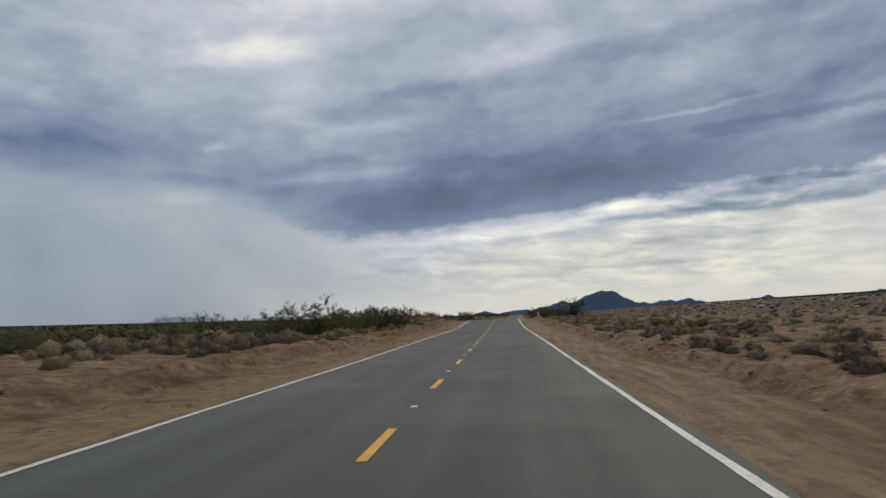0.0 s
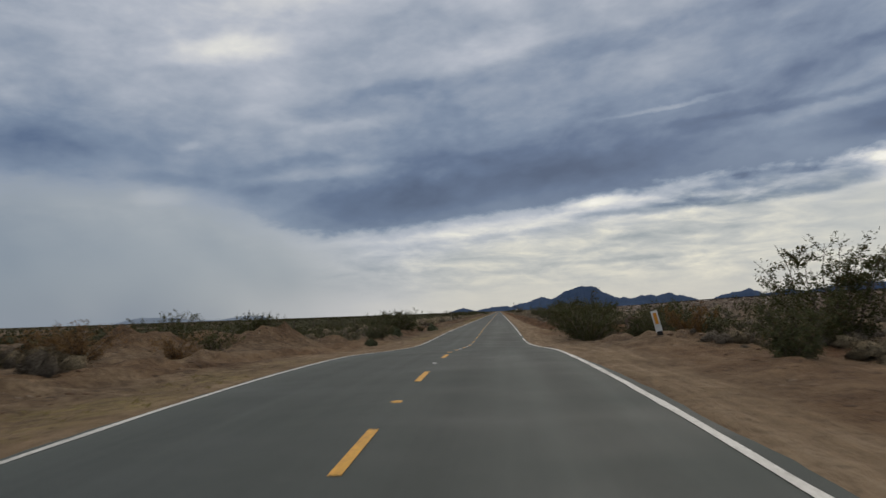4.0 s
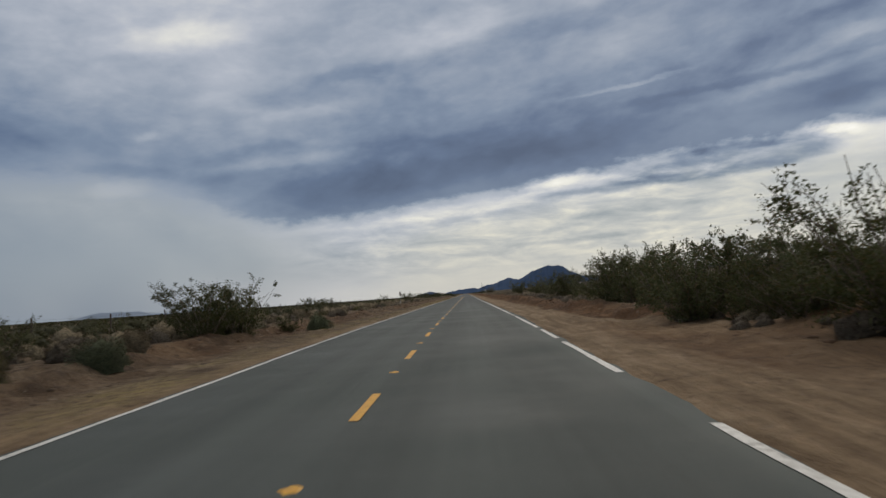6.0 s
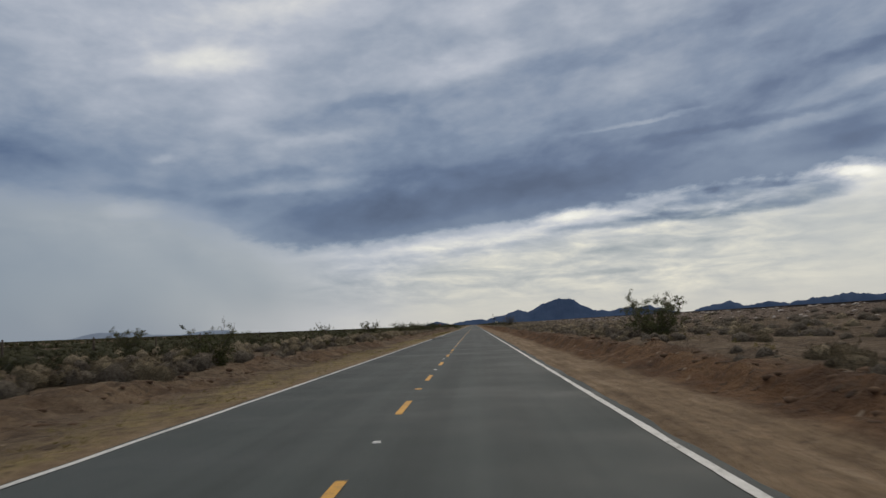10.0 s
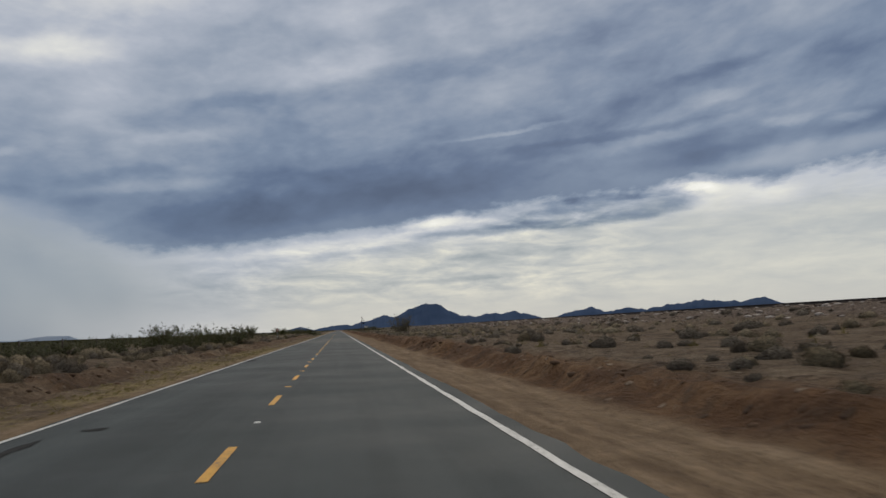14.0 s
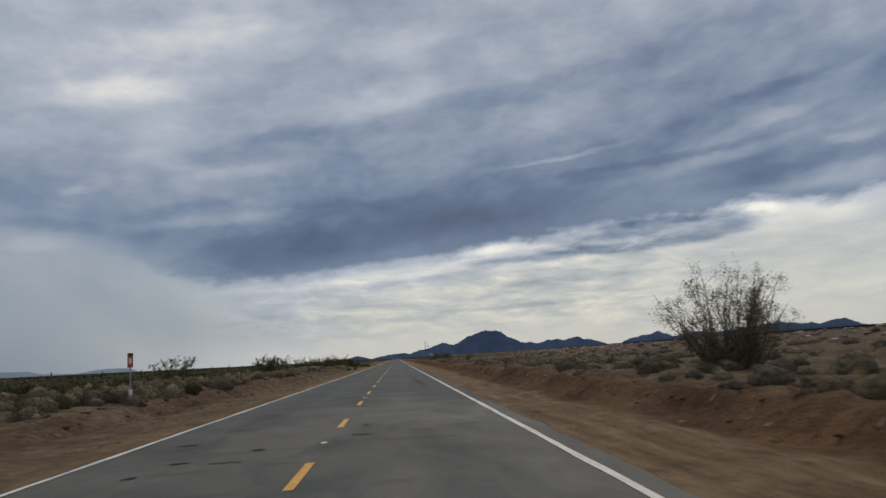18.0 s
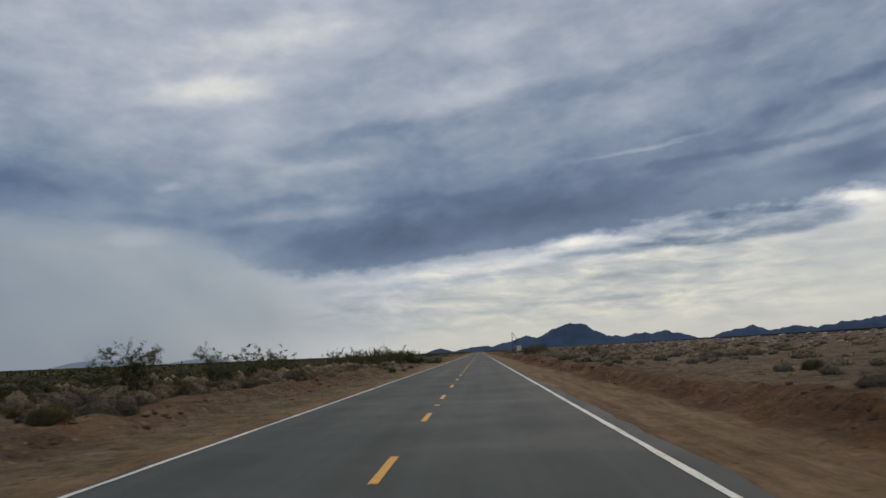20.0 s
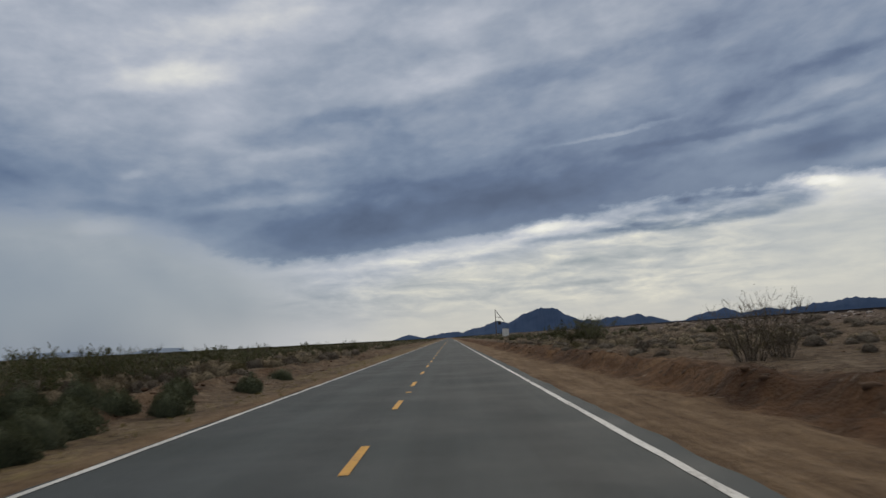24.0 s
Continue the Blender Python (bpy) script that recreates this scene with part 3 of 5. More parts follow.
def grid_mesh(name, X, Y, Z, material):
    """A sheet from 2-d arrays of coordinates."""
    r, c = X.shape
    me = bpy.data.meshes.new(name)
    co = np.stack([X, Y, Z], -1).reshape(-1, 3)
    i = np.arange((r - 1) * c).reshape(r - 1, c)[:, :-1].reshape(-1)
    quads = np.stack([i, i + 1, i + c + 1, i + c], -1)
    me.vertices.add(len(co))
    me.vertices.foreach_set("co", co.astype(np.float32).ravel())
    me.loops.add(quads.size)
    me.loops.foreach_set("vertex_index", quads.astype(np.int32).ravel())
    me.polygons.add(len(quads))
    me.polygons.foreach_set("loop_start", np.arange(0, quads.size, 4, dtype=np.int32))
    me.materials.append(material)
    me.update(calc_edges=True)
    me.polygons.foreach_set("use_smooth", [True] * len(quads))
    return me


# ---- ground: one sheet to the horizon ----
def spaced(stops):
    out = []
    for (a, d1), (b, d2) in zip(stops[:-1], stops[1:]):
        v = a
        while v < b - 1e-6:
            out.append(v)
            k = (v - a) / (b - a)
            v += d1 * (1 - k) + d2 * k
    return np.array(out + [stops[-1][0]])


cols = spaced([(-4900, 500), (-600, 120), (-150, 14), (-40, 1.6), (-14, 0.55), (-9, 0.26), (-5.0, 0.24), (-3.2, 0.30), (-3.0, 1.4), (3.1, 0.3), (4.8, 0.17), (7.8, 0.17), (9.0, 0.4), (14, 0.8), (24, 0.9), (43, 2.0), (120, 20), (600, 150), (4900, 500)])
rows_y = spaced([(-900, 200), (-60, 6), (-8, 0.68), (640, 0.68), (700, 1.6), (900, 6), (1600, 60), (5600, 500)])
YY, SS = np.meshgrid(rows_y, cols, indexing="ij")
XX = SS + road_x(np.maximum(YY, -200.0)) * (1 - step(200.0, 900.0, np.abs(SS)))
ZZ = ground_z(XX, YY)
ground_me = grid_mesh("ground", XX, YY, ZZ, M_GROUND)
s_ = SS
side = step(0.0, 0.1, s_)
foot_ = 5.45 + 0.5 * fbm(YY * 0.05, s_ * 0 + 3.0, 3) + 3.0 * no_bank(YY)
w_sand = step(0, 0.1, s_) * (1 - step(foot_ - 0.3, foot_ + 0.3, s_)) + (1 - side) * (1 - step(3.6, 4.3, -s_)) * 0.9
w_sand = np.clip(w_sand - no_bank(YY) * side * np.clip(0.5 + 1.3 * fbm(XX * 0.3, YY * 0.12, 3), 0, 0.85) * step(4.2, 5.2, s_), 0, 1)
w_red = step(foot_ - 0.4, foot_ + 0.2, s_) * (1 - step(foot_ + 0.9, foot_ + 2.6, s_)) * (0.08 + 0.92 * step(80.0, 170.0, YY)) + (1 - side) * step(5.2, 6.4, -s_) * (1 - step(7.2, 10.0, -s_)) * np.clip(0.30 + 0.9 * fbm(XX * 0.35, YY * 0.16, 3), 0, 0.7)
w_red = w_red + 0.75 * no_bank(YY) * side * step(4.2, 5.2, s_) * (1 - step(10.0, 14.0, s_)) * np.clip(0.4 + 1.3 * fbm(XX * 0.3 + 7, YY * 0.12, 3), 0, 1)
for hx, hy, ax_, ay_, hh in HEAPS:
    w_red = np.maximum(w_red, np.exp(-0.5 * (((XX - hx) / ax_) ** 2 + ((YY - hy) / ay_) ** 2)) * (hx < 0) * 0.55)
w_grass = (1 - side) * step(3.45, 3.9, -s_) * (1 - step(4.7, 5.9, -s_)) * np.clip(0.66 + 1.3 * fbm(YY * 0.05, s_ * 0 + 2, 3) + 1.1 * fbm(YY * 0.5, s_ * 0.9, 3), 0, 1)
w_grass = w_grass * (1 - 0.75 * step(398.0, 420.0, YY) * (1 - 0.6 * step(515.0, 560.0, YY))) * (0.55 + 0.45 * step(60.0, 110.0, YY))
w_grass = np.clip(w_grass * (1 + 0.9 * step(285.0, 305.0, YY) * (1 - step(405.0, 440.0, YY))), 0, 1)
dug = step(116.0, 124.0, YY) * (1 - step(152.0, 160.0, YY)) * (1 - side)
w_grass = w_grass * (1 - dug)
w_sand = np.clip(w_sand + 0.8 * dug * (1 - step(7.0, 10.0, -s_)), 0, 1)
w_stone = step(25.0, 27.0, s_) * (1 - step(42.0, 46.0, s_))
attr = ground_me.color_attributes.new("cover", "FLOAT_COLOR", "POINT")
attr.data.foreach_set("color", np.stack([w_sand, w_grass, w_red, w_stone], -1).astype(np.float32).ravel())
ground = tagged(new("ground", ground_me), "dry sandy desert ground with a reddish cut bank beside the road", "ground", kind="structure")


# ---- road ----
def strip_mesh(name, y0, y1, dy, offsets, lift, material, wobble=0.0, seed=0.0, verge=False):
    """A ribbon along the road: offsets across it from the centre line, outermost ones ragged."""
    yy = np.arange(y0, y1 + dy / 2, dy)
    Y, S = np.meshgrid(yy, np.array(offsets), indexing="ij")
    if wobble:
        for k in (0, -1):
            S[:, k] += wobble * 2 * fbm(yy * 0.8, yy * 0 + seed + k * 7.0, 4)
    if verge:
        S[:, -1] += 0.16 * step(250.0, 330.0, yy) - 0.06 - 0.12 * step(104.0, 122.0, yy) * (1 - step(160.0, 182.0, yy))
    X = S + road_x(Y)
    Z = road_z(Y) + 0.02 - 0.0045 * np.abs(S) ** 1.3 + lift
    return grid_mesh(name, X, Y, Z, material)


road = tagged(new("road", strip_mesh("road", -60.0, 2400.0, 0.4, (-3.31, -3.1, -2.2, -1.1, 0.0, 1.1, 2.2, 3.2, 3.52), 0.0, M_ROAD, 0.045, 0.0, True)), "two-lane grey asphalt desert road with worn wheel paths", "road", kind="structure")
for y0, y1, k in ((-60.0, 142.0, 31.0), (142.6, 145.2, 32.0), (146.0, 152.4, 36.0), (156.6, 163.0, 37.0), (164.2, 168.2, 38.0), (169.4, 180.2, 39.0), (181.6, 182.8, 33.0), (184.2, 1200.0, 35.0)):
    part("edge_line", strip_mesh("edge_line", y0, y1, 0.4, (3.20, 3.25, 3.31), 0.007, M_WHITE, 0.010, k), road, "worn white edge line")
part("edge_line", strip_mesh("edge_line", -60.0, 326.0, 0.4, (-3.24, -3.19, -3.14), 0.007, M_WHITE, 0.010, 51.0), road, "worn white edge line")
part("edge_line", strip_mesh("edge_line", 332.8, 1200.0, 0.4, (-3.24, -3.19, -3.14), 0.007, M_WHITE, 0.016, 57.0), road, "worn white edge line")
rnd = random.Random(11)
for k in range(-8, 130):
    y = 15.74 + 7.315 * k
    part("centre_dash", strip_mesh("centre_dash", y - 1.07, y + 1.07, 0.535, (-0.055, 0.0, 0.055), 0.007, M_YELLOW), road)


def blob_mesh(name, rx, ry, h, seed, material, n=14):
    """A low flat lump with an uneven outline."""
    r = random.Random(seed)
    k = [1 + r.uniform(-0.22, 0.22) for _ in range(n)]
    outer = [(rx * k[i] * math.cos(2 * math.pi * i / n), ry * k[i] * math.sin(2 * math.pi * i / n), 0.0) for i in range(n)]
    inner = [(x * 0.7, y * 0.7, h) for x, y, _ in outer]
    faces = [(i, (i + 1) % n, n + (i + 1) % n, n + i) for i in range(n)] + [tuple(range(n, 2 * n))]
    return mesh_from(name, outer + inner, faces, material)


marker_y = blob_mesh("pavement_marker", 0.09, 0.13, 0.012, 3, M_YELLOW)
marker_w = blob_mesh("pavement_marker", 0.055, 0.06, 0.018, 5, M_PAINTED)
for k in range(-8, 110):
    y = 15.74 + 7.315 * (k + 0.5) + rnd.uniform(-0.3, 0.3)
    if y > 460 and rnd.random() < 0.7:
        continue
    x = float(road_x(np.array(y))) + rnd.uniform(-0.05, 0.03)
    part("pavement_marker", marker_w if rnd.random() < 0.5 and y < 460 else marker_y, road, at=pose(x, y, float(road_z(np.array(y))) + 0.016))


def flat_patch(name, x0, y0, w, l, seed, material, lift=0.006, n=26, ragged=0.35):
    """An uneven patch laid on the asphalt, half-width w and half-length l."""
    r = random.Random(seed)
    ph = [r.uniform(0, 6.28) for _ in range(5)]
    ring = []
    for i in range(n):
        t = 2 * math.pi * i / n
        k = 1 + ragged * sum(math.sin((j + 2) * t + ph[j]) / (j + 1.6) for j in range(5)) * 0.55
        ring.append((x0 + w * k * math.cos(t), y0 + l * k * math.sin(t)))
    verts = []
    for x, y in ring + [(x0, y0)]:
        s = x - float(road_x(np.array(y)))
        verts.append((x, y, float(road_z(np.array(y))) + 0.02 - 0.0045 * abs(s) ** 1.3 + lift))
    return mesh_from(name, verts, [(i, (i + 1) % n, n) for i in range(n)], material)


PATCHES = [(-2.75, 330.2, 0.75, 1.0, 1), (-1.95, 331.6, 0.18, 0.9, 2), (-1.85, 333.6, 0.22, 0.5, 3), (-1.95, 327.4, 0.28, 1.0, 32), (-2.2, 328.6, 0.16, 0.6, 33), (-2.95, 338.0, 0.2, 2.2, 4), (-2.6, 327.0, 0.5, 0.9, 31),
           (-2.7, 354.0, 0.10, 0.9, 5), (-2.3, 356.0, 0.22, 0.14, 6), (-3.0, 383.0, 0.22, 1.4, 7), (-2.9, 325.0, 0.16, 2.2, 9),
           (2.2, 488.6, 0.13, 0.7, 10), (2.12, 490.6, 0.09, 0.6, 22), (2.15, 486.3, 0.12, 0.5, 11), (2.25, 484.2, 0.15, 0.4, 12), (2.3, 482.9, 0.12, 0.25, 23), (2.05, 493.2, 0.08, 0.7, 13),
           (0.95, 598.5, 0.16, 0.8, 14), (0.85, 595.5, 0.13, 0.6, 15), (0.9, 601.5, 0.10, 0.7, 16), (2.1, 563.0, 0.06, 0.35, 17), (2.2, 559.0, 0.10, 0.22, 18), (2.0, 566.0, 0.05, 0.4, 19), (2.25, 556.5, 0.09, 0.18, 20), (2.15, 561.0, 0.06, 0.2, 21)]
for x0, y0, w, l, seed in PATCHES:
    part("tar_patch", flat_patch("tar_patch", x0, y0, w, l, seed, M_TAR, 0.006, 40, 0.75), road, "dark tar repair")
for i in range(34):
    yy = 432.0 + rnd.uniform(0, 32)
    part("road_crack", flat_patch("road_crack", rnd.uniform(-3.0, 0.6), yy, rnd.uniform(0.06, 0.24), rnd.uniform(0.03, 0.09), 90 + i, M_TAR, 0.0085, 18, 0.9), road, "dark broken crack")

# ---- far mountains ----
def ridge(name, label, points, dist, depth, material, rough=0.17):
    """A mountain range: a crest line by bearing and elevation, with real slopes down both sides."""
    az_, el_ = np.array([p[0] for p in points], float), np.array([p[1] for p in points], float)
    a = np.arange(az_[0], az_[-1] + 1e-6, 0.05)
    e = np.interp(a, az_, el_)
    e = e + rough * fbm(a * 2.1, a * 0 + dist * 0.01, 5) * (e > 0.1)
    top = np.tan(np.radians(np.maximum(e, 0.0))) * dist + 0.5
    rings = [(-depth, 0.0), (-0.62 * depth, 0.30), (-0.3 * depth, 0.62), (0.0, 1.0), (0.4 * depth, 0.55), (depth, 0.0)]
    X, Y, Z = [], [], []
    for off, frac in rings:
        r = dist + off
        t = np.radians(a)
        X.append(np.sin(t) * r + 2.0)
        Y.append(np.cos(t) * r + 300.0)
        Z.append(top * np.clip(frac + 0.25 * (frac * (1 - frac)) * fbm(a * 1.3, a * 0 + off * 0.01, 4) * 4, 0, 1) - 0.8 - 3.0 * (frac == 0))
    me = grid_mesh(name, np.array(X), np.array(Y), np.array(Z), material)
    return tagged(new(name, me), label, "mountain", kind="structure")


# blue and grey here stand for air haze, painted into the slopes
ridge("mountain_peak", "flat-topped mountain far down the road, dark blue haze in its colour", [(-1.9, 0.03), (-0.5, 0.37), (0.7, 0.27), (1.9, 0.56), (3.2, 0.94), (3.9, 0.81), (4.7, 1.19), (5.7, 1.53), (6.7, 1.66), (7.2, 1.53), (7.7, 1.13), (8.6, 0.71), (9.8, 0.5), (12.0, 0.0)], 4350.0, 180.0, M_MOUNT)
ridge("mountain_range", "low mountain range on the horizon, dark blue haze in its colour", [(7.0, 0.0), (8.6, 0.6), (9.8, 0.69), (11.0, 0.74), (12.3, 0.87), (13.8, 0.53), (14.7, 0.32), (15.8, 0.48), (17.3, 0.91), (18.0, 0.89), (19.0, 0.6), (20.1, 0.80), (21.5, 0.69), (22.8, 0.91), (24.5, 1.15), (25.9, 1.10), (27.1, 0.96), (29.1, 1.21), (30.6, 0.6), (33.0, 0.5), (36.0, 0.7), (40.0, 0.4), (46.0, 0.0)], 4500.0, 160.0, M_MOUNT)
ridge("foothill", "small hill beside the road's end, dark blue haze in its colour", [(-3.8, 0.0), (-3.2, 0.2), (-2.7, 0.33), (-2.2, 0.2), (-1.5, 0.0)], 4250.0, 120.0, M_MOUNT, 0.02)
ridge("mesa", "flat mesa on the western horizon, pale grey haze in its colour", [(-27.6, 0.0), (-26.9, 0.16), (-26.2, 0.32), (-25.7, 0.38), (-23.2, 0.31), (-22.5, 0.12), (-20.5, 0.05), (-19.4, 0.21), (-18.7, 0.27), (-17.4, 0.25), (-16.8, 0.0)], 4550.0, 120.0, M_MESA, 0.02)


# ---- bushes ----
class Soup:
    """Vertices and triangles gathered into one mesh."""

    def __init__(self):
        self.v, self.f = [], []

    def tube(self, pts, r0, r1, sides=3):
        base = len(self.v)
        n = len(pts)
        for i, p in enumerate(pts):
            r = r0 + (r1 - r0) * i / (n - 1)
            for k in range(sides):
                t = 2 * math.pi * k / sides
                self.v.append((p[0] + r * math.cos(t), p[1] + r * math.sin(t), p[2]))
        for i in range(n - 1):
            for k in range(sides):
                a, b = base + i * sides + k, base + i * sides + (k + 1) % sides
                self.f += [(a, b, b + sides), (a, b + sides, a + sides)]

    def leaf(self, p, d, u, l, w):
        """A pointed leaf at p, along d, broad along u."""
        base = len(self.v)
        m = p + d * (l * 0.5)
        self.v += [tuple(p), tuple(m + u * w), tuple(p + d * l), tuple(m - u * w)]
        self.f += [(base, base + 1, base + 2), (base, base + 2, base + 3)]

    def chip(self, p, d, u, l, w):
        """A thin pointed blade at p, along d."""
        base = len(self.v)
        self.v += [tuple(p + u * w), tuple(p + d * l), tuple(p - u * w)]
        self.f.append((base, base + 1, base + 2))

    def outward(self):
        """Turn every face away from the middle of the base."""
        for k, (a, b, c) in enumerate(self.f):
            p, q, t = Vector(self.v[a]), Vector(self.v[b]), Vector(self.v[c])
            if (q - p).cross(t - p).dot(p + Vector((0, 0, 0.15))) < 0:
                self.f[k] = (a, c, b)
        return self

    def mesh(self, name, material, soft=False):
        me = mesh_from(name, self.v, self.f, material, True)
        if soft:
            me.normals_split_custom_set_from_vertices(round_normals(np.array(self.v)).tolist())
        return me


def round_normals(v):
    """Directions as on a rounded mass, so that fine twigs shade together."""
    n = v * np.array([1.0, 1.0, 1.1]) - np.array([0.0, 0.0, 0.05])
    return n / np.maximum(np.linalg.norm(n, axis=-1, keepdims=True), 1e-4)


def rand_dir(r, up=0.0):
    while True:
        v = Vector((r.uniform(-1, 1), r.uniform(-1, 1), r.uniform(-1, 1)))
        if 0.05 < v.length < 1:
            v.normalize()
            v.z += up
            return v.normalized()


def creosote_meshes(seed, stems=15, twigs=8, clump=20, spread=0.75, leafy=1.0, low=0.35, size=1.0, foot=0.06):
    """A many-stemmed bush 1 m high: crooked stems fan out from the base, leaf clumps crowd their twigs."""
    r = random.Random(seed)
    wood, leaves = Soup(), Soup()
    for i in range(stems):
        t = r.uniform(0, 6.283)
        lean = spread * math.sqrt(r.uniform(0.02, 1.0))
        top = r.uniform(0.34, 1.0) * (1 - 0.22 * lean)
        root = foot * math.sqrt(r.random())
        pts, off = [], Vector((0, 0, 0))
        for k in range(7):
            q = k / 6
            out = root + lean * (q ** r.uniform(0.95, 1.25))
            off = off + Vector((r.uniform(-0.035, 0.035), r.uniform(-0.035, 0.035), 0))
            pts.append(Vector((out * math.cos(t), out * math.sin(t), top * (q ** 0.85) - 0.02)) + off)
        wood.tube(pts, 0.010, 0.0025)
        for j in range(twigs):
            q = low + (1 - low) * r.random() ** 1.2
            k = min(5, int(q * 6))
            p = pts[k].lerp(pts[k + 1], q * 6 - k)
            d = (rand_dir(r, 0.5) + Vector((math.cos(t), math.sin(t), 0)) * 0.3).normalized()
            l = r.uniform(0.06, 0.22)
            e = p + d * l
            wood.leaf(p, d, d.orthogonal().normalized(), l, 0.004)
            puff = r.uniform(0.03, 0.085)
            for _ in range(int(2 * clump * leafy * r.uniform(0.4, 1.5))):
                c = p.lerp(e, r.uniform(0.4, 1.1)) + rand_dir(r) * puff * r.random() ** 0.5
                ld = rand_dir(r, 0.4)
                leaves.chip(c, ld, ld.orthogonal().normalized(), r.uniform(0.022, 0.048) * size * 0.8, r.uniform(0.007, 0.013) * size)
    return wood, leaves


def mound_soup(seed, blades=200, leaves=300, flat=0.8, leaf=0.05, core=(9, 3)):
    """A low rounded dry bush 1 m across: a knot of twigs inside, fine twigs radiating out and a fuzz of tips."""
    r = random.Random(seed)
    s = Soup()
    lob = [(r.uniform(0, 6.28), r.uniform(0.5, 1.1)) for _ in range(4)]

    def reach(t, e):
        return 0.5 * (0.84 + 0.10 * sum(a * math.cos(t * (j + 1) + p) for j, (p, a) in enumerate(lob))) * (0.92 + 0.1 * math.sin(5 * e + 3 * t))

    if core:
        n, m = core
        for j in range(m):
            e = -0.30 + 1.75 * j / m
            for i in range(n):
                t = 6.283 * (i + 0.5 * (j % 2)) / n
                k = reach(t, e) * r.uniform(0.70, 0.90)
                s.v.append((k * math.cos(e) ** 0.8 * math.cos(t), k * math.cos(e) ** 0.8 * math.sin(t), k * math.sin(e) * flat))
        s.v.append((0.0, 0.0, 0.40 * flat))
        for j in range(m):
            for i in range(n):
                a, b = j * n + i, j * n + (i + 1) % n
                s.f += [(a, b, b + n), (a, b + n, a + n)] if j < m - 1 else [(a, b, m * n)]
    for i in range(blades + leaves):
        d = rand_dir(r, 0.25)
        d.z = abs(d.z)
        t, e = math.atan2(d.y, d.x), math.asin(min(1.0, d.z))
        k = reach(t, e)
        d2 = Vector((d.x, d.y, d.z * flat + 0.02))
        bd = (d2.normalized() + rand_dir(r) * 0.8 + Vector((0, 0, 0.12))).normalized()
        long = i < blades
        if long:
            s.chip(d2 * (k * r.uniform(0.68, 0.94)), bd, bd.orthogonal().normalized(), r.uniform(1.1, 2.3) * leaf, r.uniform(0.05, 0.10) * leaf)
        else:
            s.chip(d2 * (k * r.uniform(0.76, 1.02)), bd, bd.orthogonal().normalized(), r.uniform(0.5, 1.0) * leaf, r.uniform(0.14, 0.26) * leaf)
    return s.outward()


CREO = []
for i, (st, tw, cl, sp, lo) in enumerate([(25, 10, 13, 0.58, 0.08), (30, 9, 12, 0.70, 0.05), (23, 10, 13, 0.50, 0.10), (32, 9, 11, 0.76, 0.04)]):
    w_, l_ = creosote_meshes(20 + i, st, tw, cl, sp, 1.6, lo, 0.92, 0.16)
    CREO.append((w_.mesh("trunk", M_STEM), l_.mesh("crown", M_CREOSOTE)))
w_, l_ = creosote_meshes(39, 22, 8, 14, 0.75, 1.0, 0.06, 1.0, 0.2)
INFILL = (w_.mesh("trunk", M_STEM), l_.mesh("crown", M_CREOSOTE))
w_, l_ = creosote_meshes(40, 48, 16, 24, 0.50, 1.0, 0.06, 0.42, 0.22)
TWIGGY = (w_.mesh("trunk", M_STEM), l_.mesh("crown", M_WILLOW))
w_, l_ = creosote_meshes(43, 30, 14, 4, 0.55, 1.0, 0.15, 0.45, 0.2)
BARE = (w_.mesh("trunk", M_STEM), l_.mesh("crown", M_WILLOW))
w_, l_ = creosote_meshes(41, 26, 8, 16, 0.95, 1.0, 0.05)
RUSTY = (w_.mesh("trunk", M_STEM), l_.mesh("crown", M_RUST))
MOUND_SOUPS = [mound_soup(60 + i, 1100, 700, 0.8 + 0.1 * i, 0.055, (14, 5)) for i in range(4)]
TANS = [s.mesh("dry_bush", M_TAN, True) for s in MOUND_SOUPS]
GREYS = [s.mesh("grey_bush", M_GREY, True) for s in MOUND_SOUPS]
OLIVES = [s.mesh("olive_bush", M_OLIVE, True) for s in MOUND_SOUPS]
GREENS = [mound_soup(70 + i, 700, 1300, 0.85 + 0.12 * i, 0.06, (12, 4)).mesh("green_bush", M_GREEN, True) for i in range(2)]
RUSTS = [MOUND_SOUPS[1].mesh("rust_bush", M_RUST, True)]


def bush_at(name, meshes, s, y, h, wide, label, group):
    """A big bush with stems and leaves, s metres to the right of the centre line."""
    x = float(road_x(np.array(float(y)))) + s
    ob = new(name)
    ob.matrix_basis = pose(x, y, zat(x, y) - 0.03, 0, 0, rnd.uniform(0, 360)) @ Matrix.Diagonal((wide, wide, h, 1.0))
    part("trunk", meshes[0], ob, "many thin grey-brown stems")
    part("crown", meshes[1], ob)
    return tagged(ob, label, "bush", group)


